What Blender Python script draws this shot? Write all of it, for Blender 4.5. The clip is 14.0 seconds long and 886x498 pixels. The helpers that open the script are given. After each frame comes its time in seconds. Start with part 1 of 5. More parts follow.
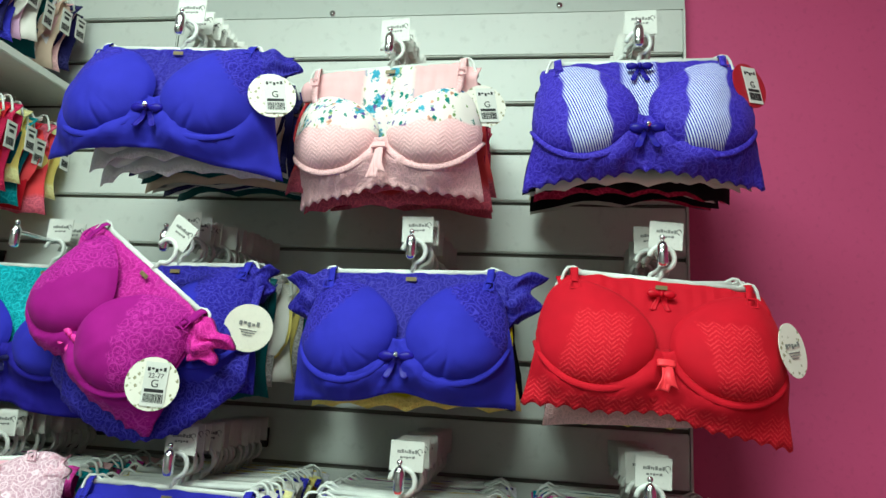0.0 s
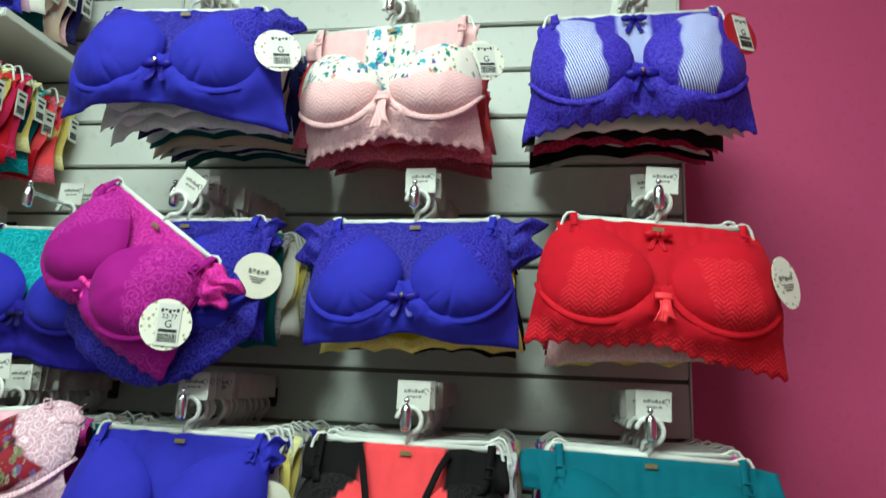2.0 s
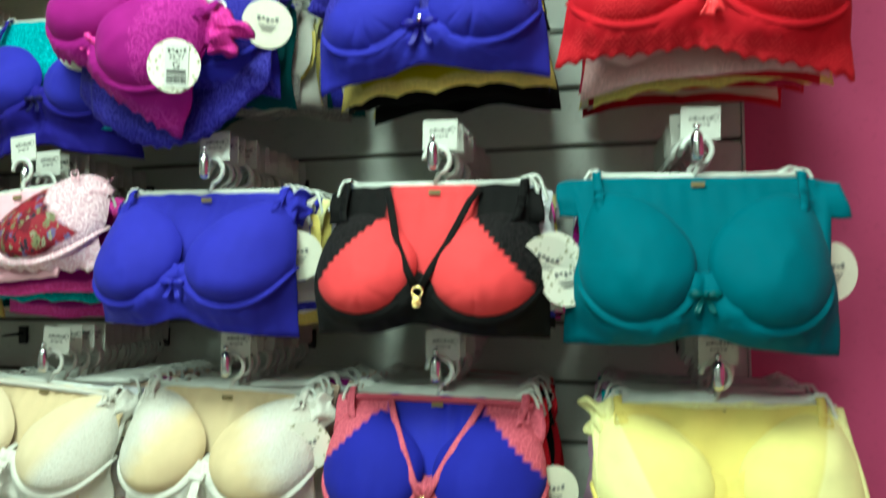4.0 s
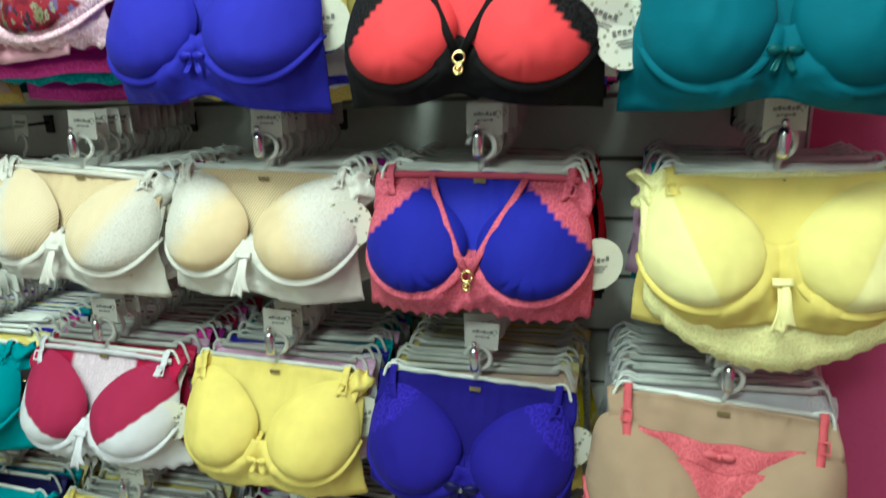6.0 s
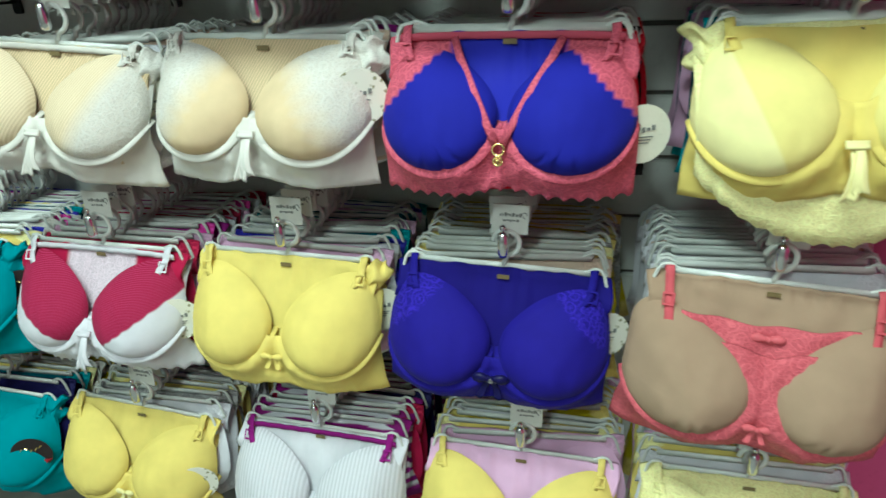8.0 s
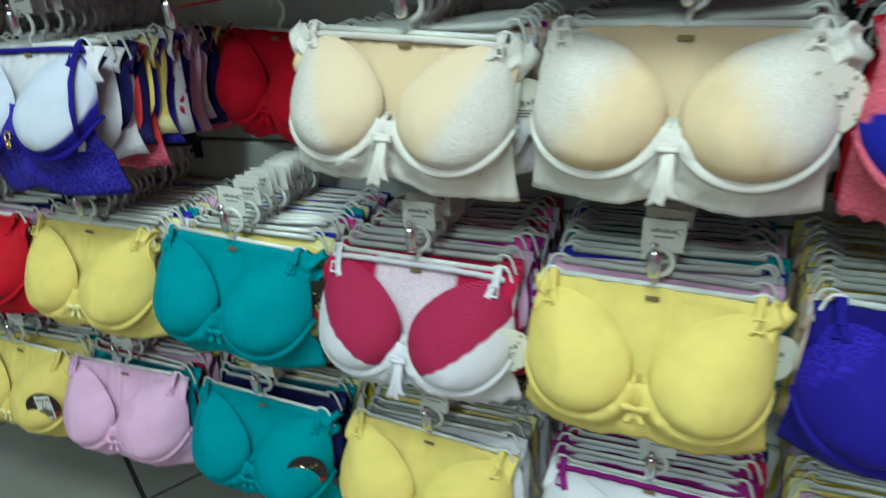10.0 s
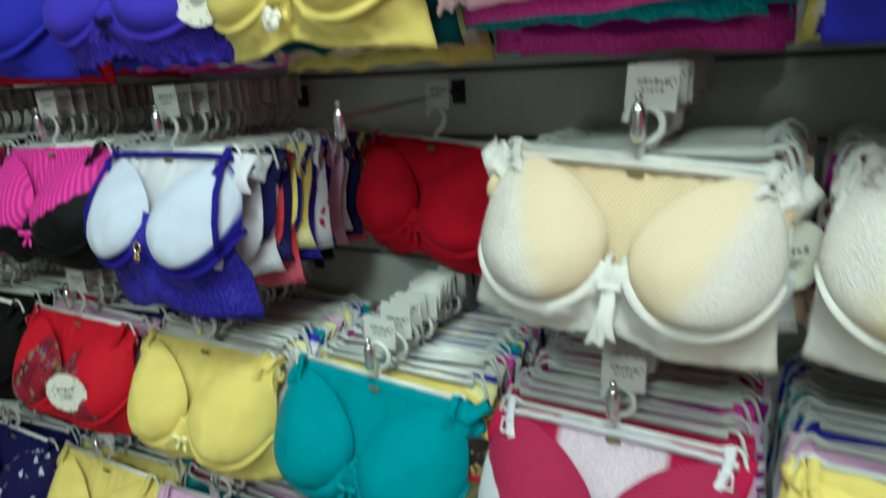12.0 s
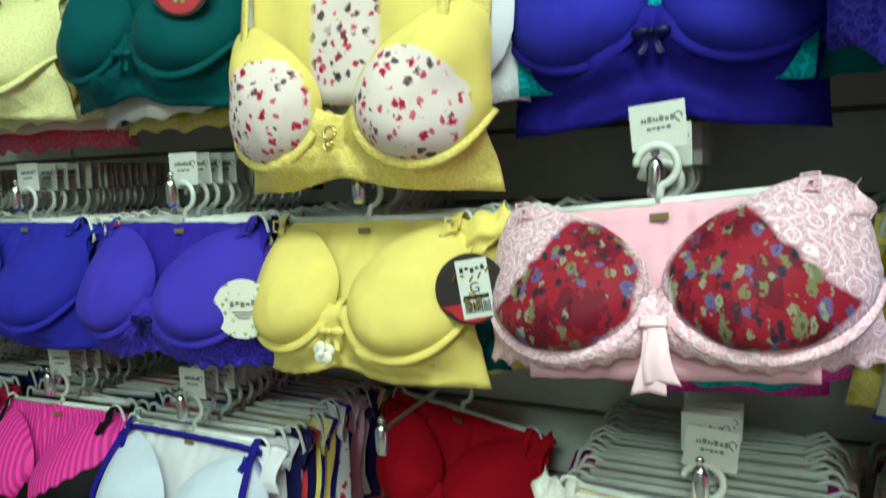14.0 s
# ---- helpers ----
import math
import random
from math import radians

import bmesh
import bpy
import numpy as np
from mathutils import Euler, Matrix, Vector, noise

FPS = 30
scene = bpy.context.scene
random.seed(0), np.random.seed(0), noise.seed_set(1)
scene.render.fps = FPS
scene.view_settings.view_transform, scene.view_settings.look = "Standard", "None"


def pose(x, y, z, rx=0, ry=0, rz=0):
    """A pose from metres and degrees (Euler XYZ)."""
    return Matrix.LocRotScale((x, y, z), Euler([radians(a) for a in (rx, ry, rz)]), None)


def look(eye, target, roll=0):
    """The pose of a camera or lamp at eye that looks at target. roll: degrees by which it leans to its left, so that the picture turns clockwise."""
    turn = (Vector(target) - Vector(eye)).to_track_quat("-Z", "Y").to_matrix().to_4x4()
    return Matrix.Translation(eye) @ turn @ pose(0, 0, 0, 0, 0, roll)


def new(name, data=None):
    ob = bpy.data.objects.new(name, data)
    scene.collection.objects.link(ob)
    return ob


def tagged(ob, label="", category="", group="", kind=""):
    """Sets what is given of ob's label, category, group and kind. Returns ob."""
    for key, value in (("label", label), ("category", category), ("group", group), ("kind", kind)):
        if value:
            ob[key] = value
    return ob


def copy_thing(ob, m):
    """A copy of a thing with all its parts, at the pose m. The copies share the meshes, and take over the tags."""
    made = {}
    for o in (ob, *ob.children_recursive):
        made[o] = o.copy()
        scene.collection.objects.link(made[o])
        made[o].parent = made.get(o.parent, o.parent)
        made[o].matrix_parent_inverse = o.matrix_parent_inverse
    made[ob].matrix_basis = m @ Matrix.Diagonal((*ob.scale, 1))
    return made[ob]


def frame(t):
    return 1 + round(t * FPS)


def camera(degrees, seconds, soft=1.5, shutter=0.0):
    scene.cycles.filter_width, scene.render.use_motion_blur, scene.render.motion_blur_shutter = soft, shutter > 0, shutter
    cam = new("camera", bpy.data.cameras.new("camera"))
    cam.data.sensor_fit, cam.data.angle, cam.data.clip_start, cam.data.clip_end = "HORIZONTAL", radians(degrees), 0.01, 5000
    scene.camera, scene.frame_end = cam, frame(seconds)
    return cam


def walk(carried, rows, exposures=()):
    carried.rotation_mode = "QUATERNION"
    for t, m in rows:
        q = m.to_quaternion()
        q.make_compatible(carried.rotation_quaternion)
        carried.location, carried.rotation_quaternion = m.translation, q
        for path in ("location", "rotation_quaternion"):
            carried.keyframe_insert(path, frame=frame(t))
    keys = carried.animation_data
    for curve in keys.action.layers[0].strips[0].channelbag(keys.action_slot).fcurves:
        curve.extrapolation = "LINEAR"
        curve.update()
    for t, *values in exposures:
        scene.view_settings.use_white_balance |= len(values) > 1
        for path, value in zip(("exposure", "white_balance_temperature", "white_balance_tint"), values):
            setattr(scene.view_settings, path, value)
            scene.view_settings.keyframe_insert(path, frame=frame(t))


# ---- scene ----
cam = camera(68.0, 14.0, shutter=0.6)
PATH = [
    (0, (0.183, 0.166, 1.508), (-0.098, 2.108, 1.895), 3.2),
    (0.5, (0.176, 0.162, 1.501), (-0.082, 2.104, 1.906), 3.1),
    (1, (0.178, 0.162, 1.488), (-0.085, 2.099, 1.908), 2.5),
    (1.5, (0.179, 0.153, 1.455), (-0.074, 2.087, 1.898), 2.4),
    (2, (0.184, 0.156, 1.419), (-0.097, 2.095, 1.822), 2.4),
    (2.5, (0.193, 0.167, 1.388), (-0.111, 2.11, 1.749), 2.0),
    (3, (0.198, 0.187, 1.353), (-0.107, 2.148, 1.596), 1.4),
    (3.5, (0.212, 0.219, 1.301), (-0.181, 2.169, 1.506), 0.9),
    (4.2, (0.196, 0.251, 1.196), (-0.233, 2.204, 1.221), -0.8),
    (6.3, (0.161, 0.289, 1.183), (-0.329, 2.122, 0.551), -2.3),
    (6.5, (0.153, 0.296, 1.177), (-0.305, 2.114, 0.481), -2.5),
    (6.9, (0.141, 0.309, 1.154), (-0.315, 2.105, 0.402), -3.1),
    (7, (0.139, 0.305, 1.156), (-0.282, 2.109, 0.401), -3.2),
    (7.2, (0.14, 0.305, 1.146), (-0.275, 2.104, 0.376), -3.3),
    (9.3, (-0.075, 0.393, 1.123), (-0.779, 2.066, 0.283), -3.1),
    (9.5, (-0.123, 0.386, 1.139), (-0.88, 2.027, 0.282), -3.4),
    (9.7, (-0.164, 0.396, 1.14), (-0.972, 2.016, 0.29), -3.7),
    (10, (-0.258, 0.391, 1.148), (-1.013, 2.041, 0.306), -5.0),
    (10.5, (-0.368, 0.396, 1.154), (-1.094, 2.065, 0.325), -6.9),
    (11, (-0.423, 0.423, 1.152), (-1.154, 2.075, 0.295), -6.5),
    (11.5, (-0.45, 0.448, 1.144), (-1.248, 2.088, 0.322), -5.0),
    (12, (-0.481, 0.476, 1.17), (-1.398, 2.154, 0.581), -3.7),
    (12.5, (-0.539, 0.485, 1.26), (-1.439, 2.198, 0.756), -4.1),
    (13, (-0.562, 0.481, 1.283), (-1.416, 2.233, 0.833), -3.3),
    (13.5, (-0.559, 0.499, 1.361), (-1.429, 2.258, 0.97), -3.2),
    (14, (-0.57, 0.488, 1.386), (-1.419, 2.284, 1.151), -2.3),
]
walk(cam, [(t, look(eye, target, roll)) for t, eye, target, roll in PATH],
     exposures=((0, 0.10, 6500, 4), (2.0, 0.06, 6500, 4), (3.0, 0.3, 6400, -10), (4.2, 0.5, 6600, -9), (6.5, 0.36, 6350, 3), (7.2, 0.36, 6300, 3),
                (9.5, 0.16, 5900, 6), (10.5, 0.04, 5950, 8), (12.5, 0.14, 6250, 4), (14.0, 0.14, 6450, -4)))

# ---- light ----
world = bpy.data.worlds.new("shop_world")
world.use_nodes = True
world.node_tree.nodes["Background"].inputs[0].default_value = (0.9, 1.0, 0.97, 1)
world.node_tree.nodes["Background"].inputs[1].default_value = 0.005
scene.world = world
scene.view_settings.exposure = 0.0


def area(x, y, z, sx, sy, power, colour):
    data = bpy.data.lights.new("panel_light", "AREA")
    data.shape, data.size, data.size_y, data.energy, data.color = "RECTANGLE", sx, sy, power, colour
    ob = new("panel_light", data)
    ob.matrix_world = pose(x, y, z)
    return ob


COOL = (0.83, 1.0, 0.94)
area(-0.22, 0.0, 2.78, 1.16, 0.56, 42, COOL)
area(-2.05, -0.9, 2.78, 0.58, 0.58, 9, COOL)
area(-0.30, -1.75, 2.78, 0.58, 0.58, 45, COOL)


# ---- materials ----
def lin(r, g, b):
    return tuple((v / 255 / 12.92 if v < 10.3 else ((v / 255 + 0.055) / 1.055) ** 2.4) for v in (r, g, b))


class Nodes:
    """Small builder for node trees."""

    def __init__(self, name):
        self.mat = bpy.data.materials.new(name)
        self.mat.use_nodes = True
        self.t = self.mat.node_tree
        self.bsdf = self.t.nodes["Principled BSDF"]
        self.co = self.add("ShaderNodeTexCoord").outputs["Object"]

    def add(self, kind, **sets):
        n = self.t.nodes.new(kind)
        for k, v in sets.items():
            if k == "operation":
                n.operation = v
            elif k == "blend_type":
                n.blend_type = v
            elif k == "feature":
                n.feature = v
            elif k == "wave_type":
                n.wave_type = v
            elif k == "bands_direction":
                n.bands_direction = v
            elif k == "attribute_name":
                n.attribute_name = v
        return n

    def put(self, socket, v):
        if isinstance(v, (int, float)):
            socket.default_value = v
        elif isinstance(v, tuple):
            socket.default_value = (*v, 1) if len(v) == 3 and len(socket.default_value) == 4 else v
        else:
            self.t.links.new(v, socket)

    def math(self, op, a, b=0.0, c=0.0):
        n = self.add("ShaderNodeMath", operation=op)
        for i, v in enumerate((a, b, c)):
            self.put(n.inputs[i], v)
        return n.outputs[0]

    def mix(self, f, a, b, blend="MIX"):
        n = self.add("ShaderNodeMixRGB", blend_type=blend)
        for i, v in enumerate((f, a, b)):
            self.put(n.inputs[i], v)
        return n.outputs[0]

    def noise(self, scale, detail=3.0, co=None):
        n = self.add("ShaderNodeTexNoise")
        self.put(n.inputs["Vector"], co or self.co)
        n.inputs["Scale"].default_value, n.inputs["Detail"].default_value = scale, detail
        return n.outputs[0]

    def voronoi(self, scale, feature="F1", co=None):
        n = self.add("ShaderNodeTexVoronoi", feature=feature)
        self.put(n.inputs["Vector"], co or self.co)
        n.inputs["Scale"].default_value = scale
        return n

    def wave(self, scale, turn=(0, 0, 0), distortion=0.0, axis="X"):
        m = self.add("ShaderNodeMapping")
        self.put(m.inputs[0], self.co)
        m.inputs["Rotation"].default_value = [radians(a) for a in turn]
        n = self.add("ShaderNodeTexWave", bands_direction=axis)
        self.put(n.inputs["Vector"], m.outputs[0])
        n.inputs["Scale"].default_value, n.inputs["Distortion"].default_value = scale, distortion
        n.inputs["Detail"].default_value, n.inputs["Detail Scale"].default_value = 2.0, 1.4
        return n.outputs[1]

    def step(self, v, edge, soft=0.02):
        n = self.add("ShaderNodeMapRange")
        for i, x in enumerate((v, edge - soft, edge + soft)):
            self.put(n.inputs[i], x)
        return n.outputs[0]

    def finish(self, colour, height=None, rough=0.75, metal=0.0, depth=0.0006, strength=0.5, sheen=0.0):
        self.put(self.bsdf.inputs["Base Color"], colour)
        self.put(self.bsdf.inputs["Roughness"], rough)
        self.bsdf.inputs["Metallic"].default_value = metal
        if sheen:
            self.bsdf.inputs["Sheen Weight"].default_value = sheen
            self.bsdf.inputs["Sheen Roughness"].default_value = 0.4
        if height is not None:
            b = self.add("ShaderNodeBump")
            b.inputs["Distance"].default_value, b.inputs["Strength"].default_value = depth, strength
            self.put(b.inputs["Height"], height)
            self.t.links.new(b.outputs[0], self.bsdf.inputs["Normal"])
        return self.mat


def mul(c, k):
    return tuple(min(v * k, 0.95) for v in c)


def pattern(n, spec):
    """Colour, height and roughness of one fabric pattern."""
    kind, base = spec[0], spec[1]
    knit = n.noise(1400, 2)
    cloud = n.noise(26, 3)
    if kind == "plain":
        col = n.mix(n.step(cloud, 0.5, 0.35), mul(base, 0.86), mul(base, 1.06))
        crease = n.noise(75, 4)
        return col, n.math("ADD", n.math("MULTIPLY", n.noise(620, 2), 0.5), n.math("ADD", n.math("MULTIPLY", cloud, 1.6), n.math("MULTIPLY", crease, 0.9))), 0.8
    if kind == "satin":
        col = n.mix(cloud, mul(base, 0.9), mul(base, 1.08))
        return col, n.math("MULTIPLY", cloud, 1.5), 0.35
    if kind == "lace":
        light = spec[2] if len(spec) > 2 else mul(base, 1.8)
        warp = n.add("ShaderNodeMixRGB", blend_type="ADD")
        warp.inputs[0].default_value = 0.012
        n.put(warp.inputs[1], n.co)
        tex = n.add("ShaderNodeTexNoise")
        n.put(tex.inputs["Vector"], n.co)
        tex.inputs["Scale"].default_value = 60
        n.put(warp.inputs[2], tex.outputs["Color"])
        v = n.voronoi(150, "DISTANCE_TO_EDGE", warp.outputs[0])
        cord = n.math("SUBTRACT", 1.0, n.step(v.outputs["Distance"], 0.07, 0.05))
        curl = n.voronoi(52, "F1", warp.outputs[0])
        ring = n.math("SINE", n.math("MULTIPLY", curl.outputs["Distance"], 22.0))
        ring = n.step(ring, 0.72, 0.18)
        motif = n.math("MAXIMUM", n.math("MULTIPLY", cord, 0.65), ring)
        mesh = n.voronoi(520, "F1")
        hole = n.step(mesh.outputs["Distance"], 0.42, 0.15)
        ground = n.mix(hole, mul(base, 0.84), base)
        col = n.mix(n.math("MULTIPLY", motif, 0.8), ground, light)
        return col, n.math("ADD", n.math("MULTIPLY", motif, 1.6), n.math("MULTIPLY", hole, 0.5)), 0.6
    if kind == "stripe":
        w = n.wave(spec[3], spec[4])
        w = n.step(w, 0.5, 0.16)
        return n.mix(w, base, spec[2]), n.math("ADD", n.math("MULTIPLY", w, 0.6), n.math("MULTIPLY", cloud, 1.0)), 0.65
    if kind == "zigzag":
        z = n.add("ShaderNodeSeparateXYZ")
        n.put(z.inputs[0], n.co)
        tri = n.math("PINGPONG", z.outputs[0], 0.010)
        w = n.math("SINE", n.math("MULTIPLY", n.math("ADD", z.outputs[2], n.math("MULTIPLY", tri, 0.9)), 1000))
        w = n.step(w, 0.25, 0.4)
        dots = n.step(n.voronoi(400).outputs["Distance"], 0.4, 0.15)
        col = n.mix(n.math("MULTIPLY", w, dots), base, spec[2])
        return col, n.math("ADD", w, n.math("MULTIPLY", dots, 0.4)), 0.7
    if kind == "floral":
        col = n.mix(cloud, mul(base, 0.85), mul(base, 1.05))
        height = n.math("MULTIPLY", knit, 0.4)
        for i, (tint, scale, size, *long) in enumerate(spec[2]):
            m = n.add("ShaderNodeMapping")
            n.put(m.inputs[0], n.co)
            m.inputs["Location"].default_value = (0.37 * i, 0.11 * i, 0.53 * i)
            m.inputs["Rotation"].default_value = (0, 0.5 + 0.9 * i, 0)
            m.inputs["Scale"].default_value = (1.0, 1.0, long[0] if long else 0.62)
            v = n.voronoi(scale, "F1", m.outputs[0])
            rag = n.math("ADD", v.outputs["Distance"], n.math("MULTIPLY", n.noise(190, 2), 0.7))
            petal = n.math("SUBTRACT", 1.0, n.step(rag, size + 0.34, 0.04))
            pick = n.add("ShaderNodeSeparateColor")
            n.put(pick.inputs[0], v.outputs["Color"])
            petal = n.math("MULTIPLY", petal, n.step(pick.outputs[0], 0.12, 0.02))
            core = n.math("SUBTRACT", 1.0, n.step(rag, size * 0.35 + 0.32, 0.05))
            col = n.mix(petal, col, n.mix(core, tint, mul(tint, 0.45)))
        return col, height, 0.7
    raise ValueError(kind)


FABRICS = {}


def fabric(a, b=None, soft=0.03):
    """Material of one or two patterns; b lies where the mesh's zone is above nought."""
    key = repr((a, b, soft))
    if key in FABRICS:
        return FABRICS[key]
    n = Nodes("fabric_" + a[0])
    col, h, r = pattern(n, a)
    if b:
        col2, h2, r2 = pattern(n, b)
        z = n.add("ShaderNodeAttribute", attribute_name="zone")
        f = n.step(z.outputs["Fac"], 0.0, soft)
        col, h = n.mix(f, col, col2), n.math("ADD", n.math("MULTIPLY", h, n.math("SUBTRACT", 1.0, f)), n.math("MULTIPLY", n.math("ADD", h2, 0.8), f))
    FABRICS[key] = n.finish(col, h, r, sheen=0.02)
    n.bsdf.inputs["Specular IOR Level"].default_value = 0.15
    return FABRICS[key]


def surface(name, base, rough=0.5, metal=0.0, scale=8.0, fine=120.0, vary=0.12, bump=0.4, depth=0.001):
    n = Nodes(name)
    big, small = n.noise(scale, 4), n.noise(fine, 3)
    col = n.mix(n.step(big, 0.5, 0.3), mul(base, 1 - vary), mul(base, 1 + vary * 0.6))
    col = n.mix(n.math("MULTIPLY", n.step(small, 0.66, 0.08), 0.25), col, mul(base, 0.6))
    rgh = n.math("ADD", rough - 0.06, n.math("MULTIPLY", small, 0.12))
    return n.finish(col, small, rgh, metal, depth, bump)


SLAT = surface("slat_laminate", lin(206, 211, 204), 0.42, scale=3.5, fine=60, vary=0.06, bump=0.12, depth=0.0006)
GROOVE = surface("groove_board", lin(120, 118, 110), 0.8, scale=9)
HEADER = surface("header_panel_paint", lin(192, 199, 192), 0.6, scale=2.5, fine=40, vary=0.08, bump=0.2)
PINK = surface("magenta_wall_paint", lin(194, 70, 118), 0.7, scale=2.2, fine=90, vary=0.07, bump=0.35, depth=0.0008)
WHITE_WALL = surface("grey_wall_paint", lin(150, 149, 145), 0.75, scale=2.0, fine=80, vary=0.06)
CEILING = surface("ceiling_paint", lin(215, 217, 212), 0.8, scale=2.0, fine=60, vary=0.05)
TILE = surface("grey_floor_tile", lin(138, 138, 130), 0.35, scale=4.0, fine=70, vary=0.12, bump=0.1)
GROUT = surface("dark_grout", lin(40, 40, 38), 0.85, scale=20)
CHROME = surface("chrome", (0.72, 0.73, 0.74), 0.16, 1.0, scale=30, fine=300, vary=0.08, bump=0.05)
GOLD = surface("gilt_metal", (0.8, 0.6, 0.25), 0.25, 1.0, scale=60, fine=400, vary=0.1, bump=0.05)
CARD = surface("printed_card", lin(212, 214, 206), 0.55, scale=30, fine=300, vary=0.06, bump=0.1, depth=0.0003)
INK = surface("grey_ink", lin(120, 122, 118), 0.6, scale=60)
BLACK_INK = surface("black_ink", lin(28, 28, 30), 0.6, scale=60)
TAG = surface("cream_tag_card", lin(226, 224, 206), 0.55, scale=40, fine=260, vary=0.08, bump=0.1, depth=0.0003)
BLACK_TAG = surface("black_tag_card", lin(38, 26, 26), 0.45, scale=60, fine=260, vary=0.2)
RED_TAG = surface("red_tag_card", lin(176, 28, 44), 0.45, scale=60, vary=0.1)
SHELF_MAT = surface("white_shelf_board", lin(208, 212, 204), 0.4, scale=5, fine=70, vary=0.06, bump=0.1)
LABEL = surface("woven_label", lin(128, 112, 74), 0.5, scale=60, fine=500, vary=0.2)
BLACK_PLASTIC = surface("black_plastic", lin(22, 22, 22), 0.45, scale=40)


def plastic():
    n = Nodes("milky_plastic")
    big = n.noise(40, 3)
    col = n.mix(big, lin(192, 197, 190), lin(230, 234, 227))
    n.bsdf.inputs["Subsurface Weight"].default_value = 0.0
    return n.finish(col, n.noise(300, 2), 0.3, depth=0.0002)


PLASTIC = plastic()


def tag_art():
    """Cream card with a faint wreath of grey-green leaves."""
    n = Nodes("wreath_tag_card")
    v = n.voronoi(130)
    leaf = n.math("SUBTRACT", 1.0, n.step(n.math("ADD", v.outputs["Distance"], n.math("MULTIPLY", n.noise(500, 1), 0.4)), 0.5, 0.05))
    z = n.add("ShaderNodeAttribute", attribute_name="zone")
    leaf = n.math("MULTIPLY", leaf, n.step(z.outputs["Fac"], 0.0, 0.15))
    return n.finish(n.mix(leaf, lin(228, 226, 212), lin(150, 148, 112)), None, 0.5)


WREATH = tag_art()


# ---- mesh helpers ----
def mesh_of(name, verts, faces, mats, smooth=True, zone=None, slots=None):
    me = bpy.data.meshes.new(name)
    me.from_pydata([tuple(v) for v in verts], [], faces)
    for m in mats if isinstance(mats, (list, tuple)) else [mats]:
        me.materials.append(m)
    if smooth:
        me.polygons.foreach_set("use_smooth", [True] * len(faces))
    if slots:
        me.polygons.foreach_set("material_index", slots)
    if zone is not None:
        at = me.attributes.new("zone", "FLOAT", "POINT")
        at.data.foreach_set("value", zone)
    me.update()
    return me


def part(name, me, parent=None, label=""):
    ob = new(name, me)
    ob.parent = parent
    if label:
        tagged(ob, label)
    return ob


def thing(name, me, m, label, category, group="", kind=""):
    ob = new(name, me)
    ob.matrix_world = m
    return tagged(ob, label, category, group, kind)


def grid(nx, nz, fn):
    """Vertices and faces of a sheet; fn(s, v) with s from -1 to 1 and v from 0 (top) to 1."""
    verts = [fn(-1 + 2 * i / nx, j / nz) for j in range(nz + 1) for i in range(nx + 1)]
    w = nx + 1
    faces = [(j * w + i, (j + 1) * w + i, (j + 1) * w + i + 1, j * w + i + 1) for j in range(nz) for i in range(nx)]
    return verts, faces


def thick_sheet(nx, nz, fn, thick):
    """A sheet with a back face and closed rim."""
    verts, faces = grid(nx, nz, fn)
    n, w = len(verts), nx + 1
    verts = verts + [(x, y + thick, z) for x, y, z in verts]
    back = [tuple(n + i for i in reversed(f)) for f in faces]
    rim = [i for i in range(w)] + [j * w + nx for j in range(1, nz + 1)] + [nz * w + i for i in range(nx - 1, -1, -1)] + [j * w for j in range(nz - 1, 0, -1)]
    side = [(rim[k], rim[(k + 1) % len(rim)], n + rim[(k + 1) % len(rim)], n + rim[k]) for k in range(len(rim))]
    return verts, faces + back + side


def tube(points, r, sides=8, flat=1.0):
    """A bent bar along points; flat squeezes it front to back."""
    verts, faces = [], []
    pts = [Vector(p) for p in points]
    for i, p in enumerate(pts):
        d = (pts[min(i + 1, len(pts) - 1)] - pts[max(i - 1, 0)]).normalized()
        side = d.cross(Vector((0, 1, 0)))
        if side.length < 1e-3:
            side = Vector((1, 0, 0))
        side.normalize()
        up = side.cross(d).normalized()
        for k in range(sides):
            a = 2 * math.pi * k / sides
            verts.append(p + side * (r * math.cos(a)) + up * (r * flat * math.sin(a)))
    for i in range(len(pts) - 1):
        for k in range(sides):
            a, b = i * sides + k, i * sides + (k + 1) % sides
            faces.append((a, b, b + sides, a + sides))
    faces += [tuple(range(sides - 1, -1, -1)), tuple(len(verts) - sides + k for k in range(sides))]
    return verts, faces


def box(cx, cy, cz, sx, sy, sz, bevel=0.0):
    bm = bmesh.new()
    bmesh.ops.create_cube(bm, size=1.0, matrix=Matrix.Translation((cx, cy, cz)) @ Matrix.Diagonal((sx, sy, sz, 1)))
    if bevel:
        bmesh.ops.bevel(bm, geom=bm.edges[:], offset=bevel, segments=2, affect="EDGES")
    bm.verts.index_update()
    out = [v.co.copy() for v in bm.verts], [tuple(v.index for v in f.verts) for f in bm.faces]
    bm.free()
    return out


def ball(c, r, squash=(1, 1, 1), seg=12, rings=8):
    verts, faces = [], []
    for j in range(rings + 1):
        p = math.pi * j / rings
        for i in range(seg):
            a = 2 * math.pi * i / seg
            verts.append((c[0] + r * squash[0] * math.sin(p) * math.cos(a), c[1] + r * squash[1] * math.sin(p) * math.sin(a), c[2] + r * squash[2] * math.cos(p)))
    for j in range(rings):
        for i in range(seg):
            faces.append((j * seg + i, (j + 1) * seg + i, (j + 1) * seg + (i + 1) % seg, j * seg + (i + 1) % seg))
    return verts, faces


